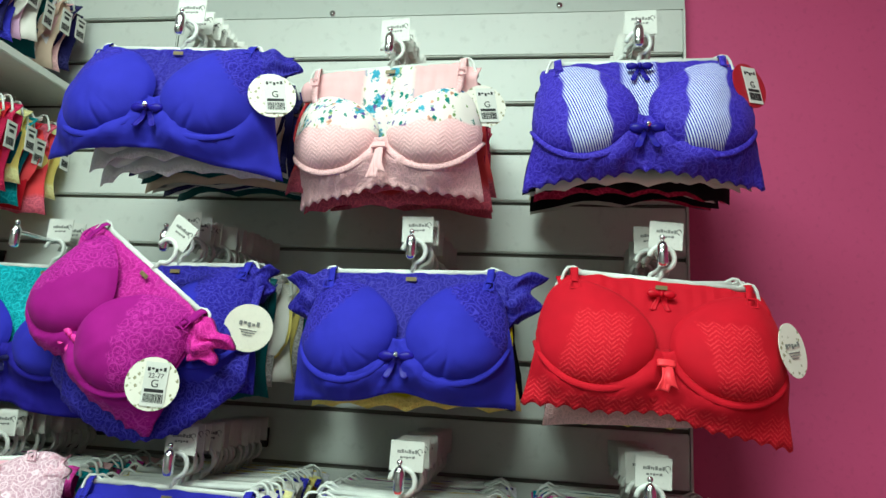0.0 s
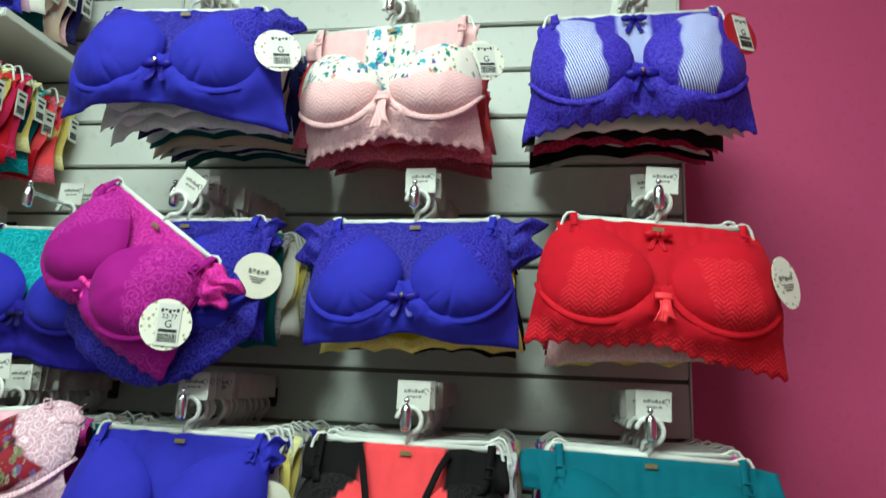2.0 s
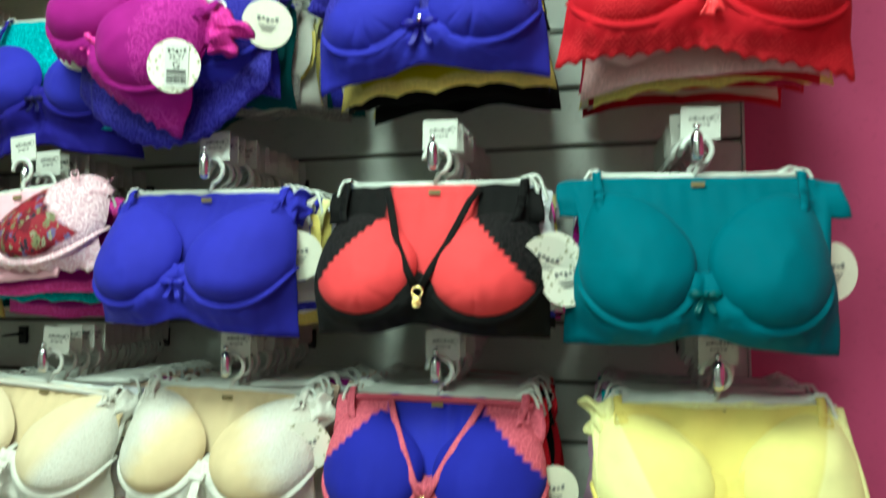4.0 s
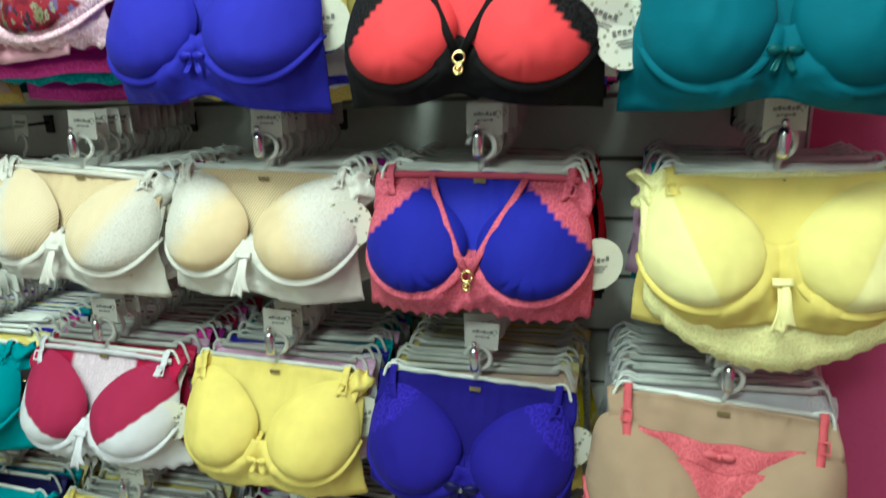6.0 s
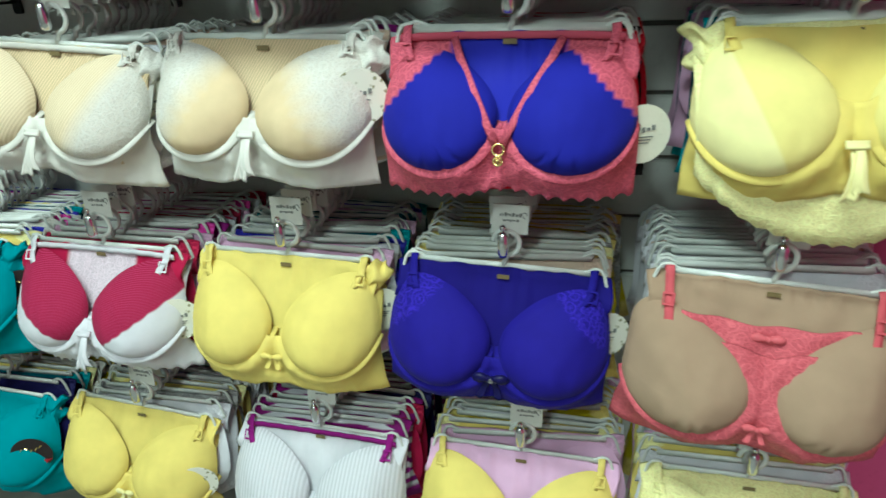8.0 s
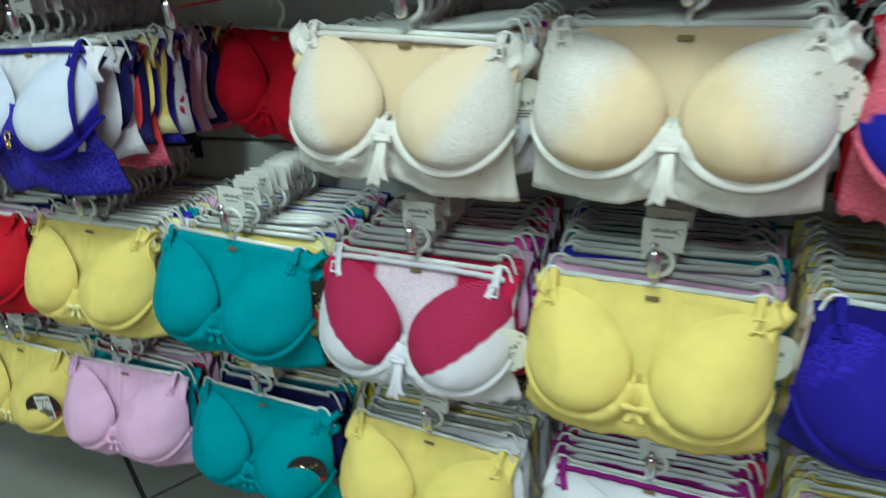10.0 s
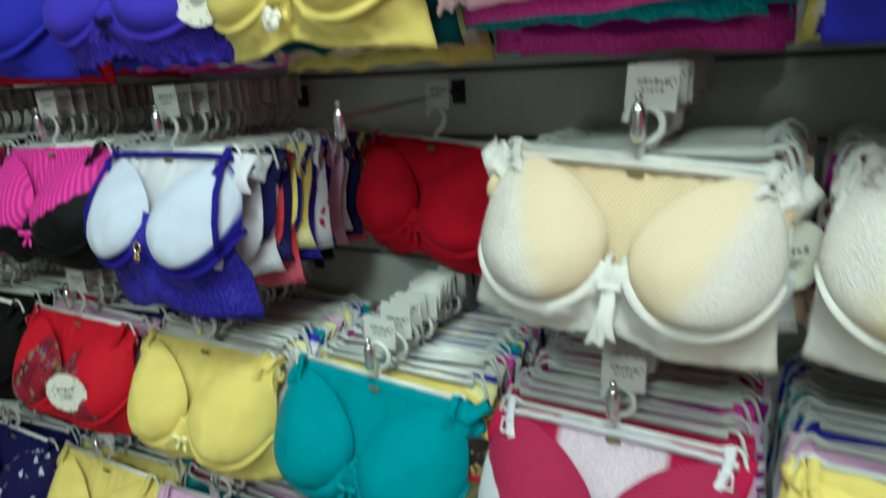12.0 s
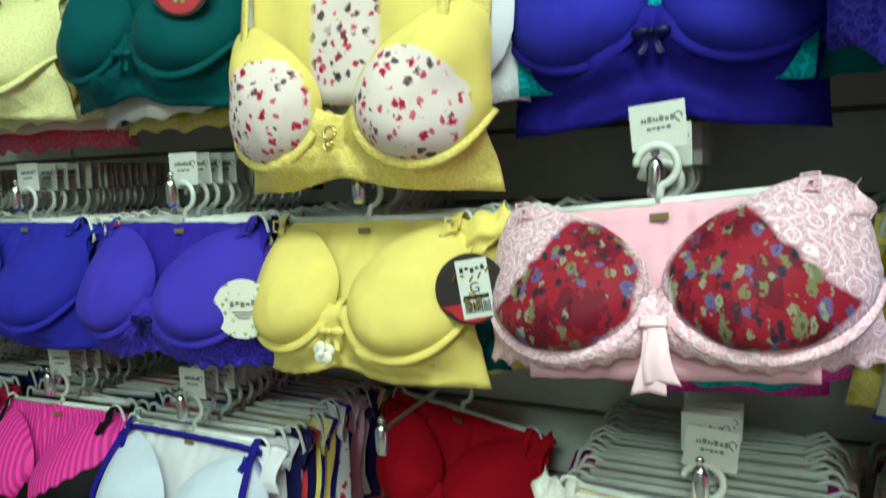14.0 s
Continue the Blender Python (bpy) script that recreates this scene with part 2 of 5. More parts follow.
def join(*bits):
    verts, faces = [], []
    for v, f in bits:
        n = len(verts)
        verts += list(v)
        faces += [tuple(i + n for i in q) for q in f]
    return verts, faces


def disc(cx, cy, cz, r, thick, seg=36, rings=3, tall=1.0):
    """A round card facing the front, with its zone growing towards the rim."""
    verts, faces, zone = [(cx, cy, cz)], [], [-1.0]
    for j in range(1, rings + 1):
        for i in range(seg):
            a = 2 * math.pi * i / seg
            q = r * j / rings
            verts.append((cx + q * math.cos(a), cy, cz + q * tall * math.sin(a)))
            zone.append(-0.6 + 1.2 * j / rings)
    faces += [(0, 1 + (i + 1) % seg, 1 + i)[::-1] for i in range(seg)]
    for j in range(rings - 1):
        for i in range(seg):
            a, b = 1 + j * seg + i, 1 + j * seg + (i + 1) % seg
            faces.append((a, b, b + seg, a + seg))
    n = len(verts)
    verts += [(x, y + thick, z) for x, y, z in verts[n - seg:]]
    zone += [0.6] * seg
    faces += [(n - seg + i, n - seg + (i + 1) % seg, n + (i + 1) % seg, n + i) for i in range(seg)]
    faces.append(tuple(n + i for i in range(seg)))
    return verts, faces, zone


def letters(text, size):
    """Mesh data of a word, upright and facing the front, centred."""
    curve = bpy.data.curves.new("letters", "FONT")
    curve.body, curve.size, curve.align_x, curve.align_y = text, size, "CENTER", "CENTER"
    curve.extrude = 0.0002
    ob = bpy.data.objects.new("letters", curve)
    scene.collection.objects.link(ob)
    dg = bpy.context.evaluated_depsgraph_get()
    me = bpy.data.meshes.new_from_object(ob.evaluated_get(dg))
    bpy.data.objects.remove(ob)
    bpy.data.curves.remove(curve)
    return [(v.co.x, -v.co.z, v.co.y) for v in me.vertices], [tuple(p.vertices) for p in me.polygons]


def shift(vf, dx=0, dy=0, dz=0, m=None):
    v, f = vf
    m = m or Matrix.Translation((dx, dy, dz))
    return [m @ Vector(p) for p in v], f


# ---- the shop's shell ----
WALL_Y, EDGE_X, SEAM_X, TOP_Z = 1.40, 0.462, -0.61, 2.252


def slab(name, x0, x1, y0, y1, z0, z1, mat, label, category, bevel=0.0):
    v, f = box((x0 + x1) / 2, (y0 + y1) / 2, (z0 + z1) / 2, x1 - x0, y1 - y0, z1 - z0, bevel)
    return thing(name, mesh_of(name, v, f, mat, False), Matrix(), label, category, kind="structure")


slab("wall_north", -3.3, 2.3, 1.425, 1.575, -0.1, 2.9, PINK, "magenta painted plaster wall behind the slatted panels", "wall")
slab("wall_south", -3.3, 2.3, -2.65, -2.5, -0.1, 2.9, WHITE_WALL, "plain grey painted wall", "wall")
slab("wall_west", -3.45, -3.3, -2.65, 1.575, -0.1, 2.9, WHITE_WALL, "plain grey painted wall", "wall")
slab("wall_east", 2.3, 2.45, -2.65, 1.575, -0.1, 2.9, PINK, "magenta painted plaster wall", "wall")
slab("ceiling", -3.3, 2.3, -2.5, 1.425, 2.8, 2.9, CEILING, "plain white painted ceiling", "ceiling")
floor = slab("floor", -3.3, 2.3, -2.5, 1.425, -0.1, -0.004, GROUT, "grey floor tiles with dark joints", "floor")
header = slab("header_panel", SEAM_X, EDGE_X, 1.402, 1.425, TOP_Z + 0.002, 2.8, HEADER, "flat grey-green board bolted above the slatted panels", "panel")
for bx, bz in ((-0.263, 2.262), (0.216, 2.268), (-0.263, 2.62), (0.216, 2.62)):
    v, f = join(ball((bx, 1.402, bz), 0.0038, (1, 0.5, 1)), tube([(bx, 1.4015, bz), (bx, 1.3992, bz)], 0.006, 14))
    part("bolt", mesh_of("bolt", v, f, CHROME), header, "small chrome bolt")
backing = slab("slat_backing", -3.3, EDGE_X - 0.004, 1.412, 1.425, 0.02, 2.8, GROOVE, "grey-brown board showing in the grooves of the slatted panels", "panel")
trim = slab("trim", EDGE_X - 0.004, EDGE_X, 1.3985, 1.425, 0.02, TOP_Z, SLAT, "thin white edge strip of the slatted panels", "trim")


# ---- hangers, hooks and cards ----
def arc(cx, cz, r, a0, a1, n, y=0.0):
    return [(cx + r * math.cos(radians(a0 + (a1 - a0) * i / n)), y, cz + r * math.sin(radians(a0 + (a1 - a0) * i / n))) for i in range(n + 1)]


def hanger_meshes():
    bar = box(0, 0, -0.0365, 0.236, 0.004, 0.0095, 0.0014)
    hook = tube([(0.0, 0, -0.036), (0.003, 0, -0.028), (0.004, 0, -0.0225)] + arc(0.002, -0.004, 0.0175, -85, 175, 22)[1:], 0.0036, 8, 0.75)
    clip = tube([(0.100, 0, -0.037), (0.110, 0, -0.033), (0.119, 0, -0.0285), (0.127, 0, -0.030), (0.1315, 0, -0.037), (0.1345, 0, -0.048), (0.139, -0.001, -0.061), (0.1355, -0.002, -0.0655)], 0.0024, 8, 0.8)
    mirrored = [(-x, y, z) for x, y, z in clip[0]], [tuple(reversed(q)) for q in clip[1]]
    out = {}
    for name, vf in (("bar", bar), ("hook", hook), ("clip_a", clip), ("clip_b", mirrored)):
        out[name] = mesh_of(name, vf[0], vf[1], PLASTIC)
    card = box(0.006, 0.0005, 0.030, 0.047, 0.0016, 0.040, 0.0004)
    out["card"] = mesh_of("card", card[0], card[1], CARD, False)
    bits = []
    rng = random.Random(4)
    for row, (w, z, h) in enumerate(((0.028, 0.036, 0.005), (0.02, 0.0285, 0.003))):
        x = 0.006 - w / 2
        while x < 0.006 + w / 2:
            step = rng.uniform(0.002, 0.005)
            bits.append(box(x + step / 2, -0.0005, z + rng.uniform(-0.0006, 0.0006), step * 0.75, 0.0005, h * rng.uniform(0.5, 1.1)))
            x += step
    heart = arc(0.0235, 0.037, 0.0032, -30, 200, 8, -0.0006) + [(0.0245, -0.0006, 0.0315)]
    bits.append(tube(heart, 0.0006, 5))
    v, f = join(*bits)
    out["print"] = mesh_of("print", v, f, INK, False)
    return out


HANGER = hanger_meshes()
HANGER_LABEL = "milky white plastic hanger with a printed card head"


def hanger(m, group, full=True):
    """One hanger with its bar, hook, clips and card; the hang point is the origin."""
    ob = thing("hanger", HANGER["bar"], m, HANGER_LABEL, "hanger", group)
    part("hook", HANGER["hook"], ob)
    card = part("card_head", HANGER["card"], ob, "white card with grey printing")
    part("clip", HANGER["clip_a"], ob)
    part("clip", HANGER["clip_b"], ob)
    if full:
        part("print", HANGER["print"], card)
    return ob


def peg_meshes():
    rod = tube([(0, 0.296, 0.012), (0, 0.2, 0.010), (0, 0.02, 0.008), (0, 0.006, 0.006), (0, 0.0, 0.0)], 0.0032, 8)
    cap = [(0, 0, -0.019), (0, 0, -0.0175), (0, 0, -0.013), (0, 0, 0.009), (0, 0, 0.0145), (0, 0, 0.018)]
    v, f = tube(cap, 1.0, 14)
    radius = (0.003, 0.0058, 0.0076, 0.0076, 0.0055, 0.002)
    v = [Vector((p.x * radius[i // 14], p.y * radius[i // 14], p.z)) for i, p in enumerate(v)]
    neck = ball((0, 0.0, 0.022), 0.0042)
    tip = join((v, f), neck)
    plate = join(box(0, 0.2975, 0.008, 0.022, 0.005, 0.034, 0.002), box(0, 0.301, 0.024, 0.02, 0.012, 0.005))
    return mesh_of("rod", rod[0], rod[1], CHROME), mesh_of("tip", tip[0], tip[1], CHROME), mesh_of("plate", plate[0], plate[1], BLACK_PLASTIC, False)


PEG = peg_meshes()


def display_hook(x, y, z):
    ob = thing("display_hook", PEG[0], Matrix.Translation((x, y, z)) @ Matrix.Diagonal((1, (WALL_Y - y) / 0.302, 1, 1)), "chrome display hook with a rounded tip on the slatted wall", "hook", "hooks on the slatted wall")
    tip = part("tip", PEG[1], ob)
    tip.scale = (1, 0.302 / (WALL_Y - y), 1)
    part("back_plate", PEG[2], ob, "black back plate")


# ---- garments ----
def gauss(x, c, w):
    return math.exp(-((x - c) / w) ** 2)


ZONES = {
    "none": lambda u, v: -1.0,
    "outer": lambda u, v: 0.75 * u + 0.62 * v - 0.40 + 0.028 * math.sin(46 * math.atan2(v + 0.3, u + 0.6)),
    "outer_small": lambda u, v: 0.7 * u + 0.66 * v - 0.66 + 0.026 * math.sin(46 * math.atan2(v + 0.3, u + 0.6)),
    "outer_wide": lambda u, v: 0.85 * u + 0.5 * v - 0.12 + 0.035 * math.sin(24 * math.atan2(v + 0.3, u + 0.9)),
    "upper": lambda u, v: v - 0.12 - 0.25 * u * u + 0.06 * math.sin(12 * u),
    "upper_inner": lambda u, v: v - 0.1 * u + 0.02 + 0.05 * math.sin(10 * u),
    "panel": lambda u, v: 0.36 - abs(u - 0.02 - 0.12 * v) + 0.03 * math.sin(9 * v),
    "tongue": lambda u, v: min(0.46 - abs(u + 0.02 + 0.25 * v), 0.42 - v) + 0.03 * math.sin(22 * (u + v)),
    "half": lambda u, v: u - 0.1 - 0.45 * v,
    "lower": lambda u, v: 0.55 * u - v - 0.05 + 0.03 * math.sin(20 * (u + 0.5 * v)),
    "inside": lambda u, v: v - 0.75 * u + 0.22 + 0.035 * abs(math.sin(11 * (u + 0.4 * v))),
    "crescent": lambda u, v: math.hypot(u + 0.04, v - 0.22) - 1.02,
    "core": lambda u, v: min(0.88 - math.hypot(u + 0.02, 0.95 * v), 0.36 - 0.72 * u - 0.5 * v) + 0.02 * math.sin(9 * math.atan2(v, u)),
    "round": lambda u, v: 0.88 - math.hypot(u + 0.04, v + 0.16) - 0.22 * max(0, v) * max(0, u + 0.4) + 0.02 * math.sin(15 * math.atan2(v, u)),
}


def hug(x, z, spec):
    """How far the band is pushed forward round the cups."""
    rho = math.hypot((abs(x) - spec.get("cx", 0.0755)) / spec.get("a", 0.071), (z - spec.get("cz", -0.119)) / spec.get("b", 0.064))
    k = min(1.0, max(0.0, (1.5 - rho) / 0.5))
    return -spec.get("hug", 0.022) * k * k * (3 - 2 * k)


def lean(z, spec):
    """How far the nested cups behind push a garment forward at this height."""
    k = min(1.0, max(0.0, (-0.045 - z) / 0.16))
    return -spec.get("lean", 0.058) * k * (1.7 - 0.7 * k)


def leaning(me, spec):
    """Bend a garment's mesh forward towards its hem."""
    for p in me.vertices:
        p.co.y += lean(p.co.z, spec)
    me.update()
    return me


def wrap(x):
    """How far the sides bend back round the hanger."""
    return 0.030 * min(1.25, abs(x) / 0.155) ** 3


def cup_mesh(side, spec, mats, fine):
    a, b, deep = spec.get("a", 0.071), spec.get("b", 0.064), spec.get("deep", 0.033)
    cx, cz, peak = spec.get("cx", 0.0755), spec.get("cz", -0.119), spec.get("peak", 0.22)
    zf = ZONES[spec.get("zone", "none")]
    gather = spec.get("gather", 0.0) if fine else 0.0
    nr, na = (24, 148 if gather else 88) if fine else (6, 20)
    seed = spec.get("seed", 0.0)
    verts, zone, faces = [], [], []
    for j in range(nr + 1):
        r = j / nr
        for i in range(na):
            t = 2 * math.pi * i / na
            c, s = math.cos(t), math.sin(t)
            m = 1 + peak * gauss(t, 1.02, 0.46) - 0.11 * gauss(t, 2.35, 0.6) + 0.05 * gauss(t, 5.6, 0.6)
            x, z = cx + a * m * r * c, cz + b * m * r * s - 0.010 * (1 - r * r)
            low = 0.5 - 0.5 * s
            y = spec.get("base", -0.0185) - deep * (low * max(0.0, 1 - r ** 2.5) ** 0.68 + (1 - low) * max(0.0, 1 - r ** 1.9) ** 0.9)
            y += (0.004 * noise.noise(Vector((x * 20 * side + seed, z * 20, seed))) + 0.0016 * noise.noise(Vector((x * 60 * side, z * 34, seed)))) * (1 - r ** 4)
            if gather:
                y += gather * 0.0055 * (1 - abs(math.sin(t * 7.0 + 1.2 * noise.noise(Vector((t * 3, r * 2, seed)))))) ** 1.6 * gauss(t, 4.5, 0.5) * gauss(r, 0.74, 0.24)
            if j == nr:
                y = spec.get("base", -0.0185) + 0.0055
            y += wrap(x) if fine else 0.0
            verts.append((x * side, y, z))
            zone.append(zf((x - cx) / a, (z - cz) / b))
    for j in range(nr):
        for i in range(na):
            q = (j * na + i, (j + 1) * na + i, (j + 1) * na + (i + 1) % na, j * na + (i + 1) % na)
            faces.append(q[::-1] if side < 0 else q)
    faces = [tuple(reversed(q)) for q in faces]
    return leaning(mesh_of("cup", verts, faces, mats, True, zone), spec)


def band_mesh(spec, mat, fine):
    top, bottom, drop = spec.get("top_w", 0.137), spec.get("bottom_w", 0.153), spec.get("drop", -0.216)
    scallop, seed, hem = spec.get("scallop", 0.0), spec.get("seed", 0.0), spec.get("hem", 0.0)
    slant = spec.get("slant", 0.0)
    nx, nz = (104, 18) if fine else (22, 8) if fine is False else (14, 4)
    zone = []

    def fn(s, v):
        k = min(1.0, max(0.0, (abs(s) - 0.70) / 0.16))
        k = k * k * (3 - 2 * k)
        z0 = (spec.get("gore", spec.get("cz", -0.119) - 0.003) - 0.012 * gauss(s, 0, 0.16)) * (1 - k) + spec.get("top_z", -0.047) * k - spec.get("shoulder", 0.012) * max(0, abs(s) - 0.82) / 0.18
        z1 = drop + (0.012 if fine else -0.004) * gauss(s, 0, 0.25) - 0.006 * s * s + slant * s + (0.006 * scallop * abs(math.sin(s * 26)))
        z1 += 0.004 * noise.noise(Vector((s * 2.2, seed, 0.3)))
        z = z0 + (z1 - z0) * v
        half = top + (bottom - top) * v + 0.004 * math.sin(v * 5 + seed)
        y = 0.034 * abs(s) ** 3 - 0.013 * v * (1 - s * s) + 0.006 * noise.noise(Vector((s * 5 + seed, v * 3, 1.7))) + 0.0025 * noise.noise(Vector((s * 14 + seed, v * 9 + s * 5, 3.1)))
        y += 0.0025 * math.sin(s * 17 + 6 * v + seed) * (1 - v) * abs(s)
        y += 0.006 * gauss(v, 1, 0.12) + hug(s * half, z, spec)
        return (s * half, y, z)

    v, f = thick_sheet(nx, nz, fn, 0.0022)
    n = (nx + 1) * (nz + 1)
    row = [(-0.2 if hem <= 0 else (k // (nx + 1)) / nz - (1 - hem) + 0.02 * math.sin((k % (nx + 1)) * 1.2)) for k in range(n)]
    return leaning(mesh_of("band", v, f, mat, True, row + row), spec)


def panties_mesh(spec, mat, fine):
    seed, wide, low = spec.get("seed", 0.0), spec.get("panty_w", 0.142), spec.get("panty_low", -0.178 if fine else -0.155)
    nx, nz = (60, 12) if fine else (20, 5) if fine is False else (16, 3)

    def fn(s, v):
        z0 = (-0.0378 if fine else -0.0395) + spec.get("over", 0.0) - 0.006 * abs(s) ** 6
        wing = min(1.0, max(0.0, abs(s) - 0.80) / 0.06)
        z1 = low + (-0.088 - low) * wing * (0.0 if spec.get("curve") else 1.0) + spec.get("curve", 0.0) * s * s + (0.004 * abs(math.sin(s * 24)) if spec.get("curve") else 0.0)
        z = z0 + (z1 - z0) * v + 0.003 * noise.noise(Vector((s * 6, seed, v)))
        x = s * wide + 0.003 * math.sin(v * 4 + seed) * wing
        y = (-0.0035 if fine else 0.0075) + 0.0028 * math.sin(s * 46 + seed) * gauss(v, 0.16, 0.2) * (0.4 + noise.noise(Vector((s * 3, seed, 0)))) + 0.010 * wing + 0.006 * noise.noise(Vector((s * 4 + seed, v * 2, 5))) * min(1.0, v * 4)
        y -= 0.010 * wing * math.sin(v * 3.1)
        return (x, y, z)

    v, f = thick_sheet(nx, nz, fn, 0.003)
    n = (nx + 1) * (nz + 1)
    row = [spec.get("centre", 0.28) - abs(-1 + 2 * (k % (nx + 1)) / nx) for k in range(n)] if spec.get("panty_zone") == "centre" else [abs(-1 + 2 * (k % (nx + 1)) / nx) - 0.72 for k in range(n)]
    return leaning(mesh_of("panty", v, f, mat, True, row + row), spec)


def wire_mesh(side, spec, mat):
    a, b, cx, cz = spec.get("a", 0.071), spec.get("b", 0.064), spec.get("cx", 0.0755), spec.get("cz", -0.119)
    pts = []
    for i in range(29):
        t = radians(190 + 156 * i / 28)
        pts.append((side * (cx + (a + 0.002) * math.cos(t)), wrap(cx + a * math.cos(t)) - 0.0245 - 0.003 * math.sin(math.pi * i / 28) + 0.022 * abs(i / 14 - 1) ** 7, cz + (b + 0.002) * math.sin(t) * (1 + 0.0)))
    v, f = tube(pts, 0.0052, 8, 0.5)
    return leaning(mesh_of("underwire", v, f, mat), spec)


def strap_mesh(side, spec, mat):
    """A flat strap from the cup's point up over the hanger's notch, with its slider."""
    x0 = spec.get("strap_x", 0.1175)
    top = spec.get("cz", -0.119) + 0.066
    path = [(-0.008, -0.0175, top - 0.012), (-0.003, -0.0165, top), (0.0, -0.0125, -0.048), (0.001, -0.0075, -0.035), (0.001, 0.0, -0.0295), (0.001, 0.007, -0.035), (0.003, 0.011, -0.062)]

    def fn(s, v):
        q = v * (len(path) - 1)
        i = min(int(q), len(path) - 2)
        x, y, z = (path[i][k] + (path[i + 1][k] - path[i][k]) * (q - i) for k in range(3))
        return (side * (x0 + x) + 0.0052 * s, y + 0.0012 * s * side, z + 0.0008 * s)

    v, f = thick_sheet(2, 18, fn, 0.0014)
    zr = max(top, -0.062)
    ring = join(box(side * x0, -0.0172, zr + 0.006, 0.0142, 0.0016, 0.0017), box(side * x0, -0.0172, zr - 0.006, 0.0142, 0.0016, 0.0017), box(side * (x0 - 0.0064), -0.0172, zr, 0.0016, 0.0016, 0.0105), box(side * (x0 + 0.0064), -0.0172, zr, 0.0016, 0.0016, 0.0105))
    return leaning(mesh_of("strap", v, f, mat), spec), leaning(mesh_of("ring", ring[0], ring[1], mat, False), spec)


def side_fold_mesh(side, wide, tall, tilt, mat, seed):
    """The panties' side, folded and bunched out past the hanger's end."""
    def fn(s, v):
        u = (s + 1) / 2
        edge = 1 - 0.16 * math.sin(v * 9 + seed) * u - 0.25 * v * v * u
        x = 0.112 + wide * u * edge
        z = -0.036 + tilt * u * u - tall * v * (0.72 + 0.28 * math.sin(u * 2.6)) + 0.004 * math.sin(u * 12 + seed)
        y = -0.002 - 0.020 * math.sin(u * 2.5) * (0.35 + math.sin(v * 3.0)) * 0.7 + 0.0042 * math.sin(v * 15 + u * 7 + seed) * u + 0.014 * u * u
        return (side * x, y + 0.004 * noise.noise(Vector((u * 4 + seed, v * 5, 2.0))), z)

    v, f = thick_sheet(16, 22, fn, 0.006)
    if side > 0:
        f = [tuple(reversed(q)) for q in f]
    return mesh_of("side_fold", v, f, mat, True, [-1.0] * len(v))


def bow_mesh(mat, size=1.0, tails=1.0):
    bits = []
    for s in (-1, 1):
        v, f = ball((0, 0, 0), 0.011, (1.15, 0.45, 0.62))
        v = [Vector((x + s * 0.011, y, z * (0.55 + 0.5 * min(1, abs(x + s * 0.011) / 0.014)))) for x, y, z in v]
        bits.append((v, f))
        vt, ft = thick_sheet(4, 8, lambda q, w, s=s: (s * (0.002 + 0.010 * w) + q * (0.0035 + 0.0015 * w), -0.001 + 0.003 * math.sin(w * 4), -0.003 - 0.026 * tails * w + 0.003 * abs(q) * w), 0.0008)
        bits.append((vt, ft))
    bits.append(ball((0, -0.003, 0), 0.0042, (1, 0.9, 1.2)))
    v, f = join(*bits)
    return mesh_of("bow", [Vector(p) * size for p in v], f, mat)


def ribbon_mesh(mat, long=0.05, wide=0.008, lean=0.004):
    """A folded satin ribbon with two tails and a flat loop at its top."""
    bits = []
    for s0, reach, drift in ((-1, 1.0, -0.004), (1, 0.86, lean + 0.003)):
        bits.append(thick_sheet(6, 16, lambda s, w, r=reach, q=drift, e=s0: (s * wide * (0.45 + 0.6 * w) + q * w + 0.002 * math.sin(w * 5 + e), -0.008 * math.sin(w * 2.4) - 0.0015 * math.sin(s * 4 + e) * w - 0.0012 * e, -long * r * w - 0.003 * abs(s) * w), 0.0008))
    bits.append(thick_sheet(8, 4, lambda s, w: (s * 0.011, -0.0045 + 0.002 * s * s + 0.001 * math.sin(w * 6), 0.004 - 0.009 * w), 0.003))
    v, f = join(*bits)
    return mesh_of("ribbon", v, f, mat)


def charm_mesh():
    ring = tube(arc(0, 0, 0.0065, 0, 360, 18), 0.0017, 6)
    ring2 = tube(arc(0, -0.0125, 0.0048, 0, 360, 16), 0.0016, 6)
    v, f = join(ring, ring2, ball((0, -0.001, -0.0125), 0.003))
    return mesh_of("charm", v, f, GOLD)


def gem_mesh():
    v, f = ball((0, 0, 0), 0.0036, (1, 0.7, 1), 8, 4)
    return mesh_of("gem", v, f, CHROME, False)


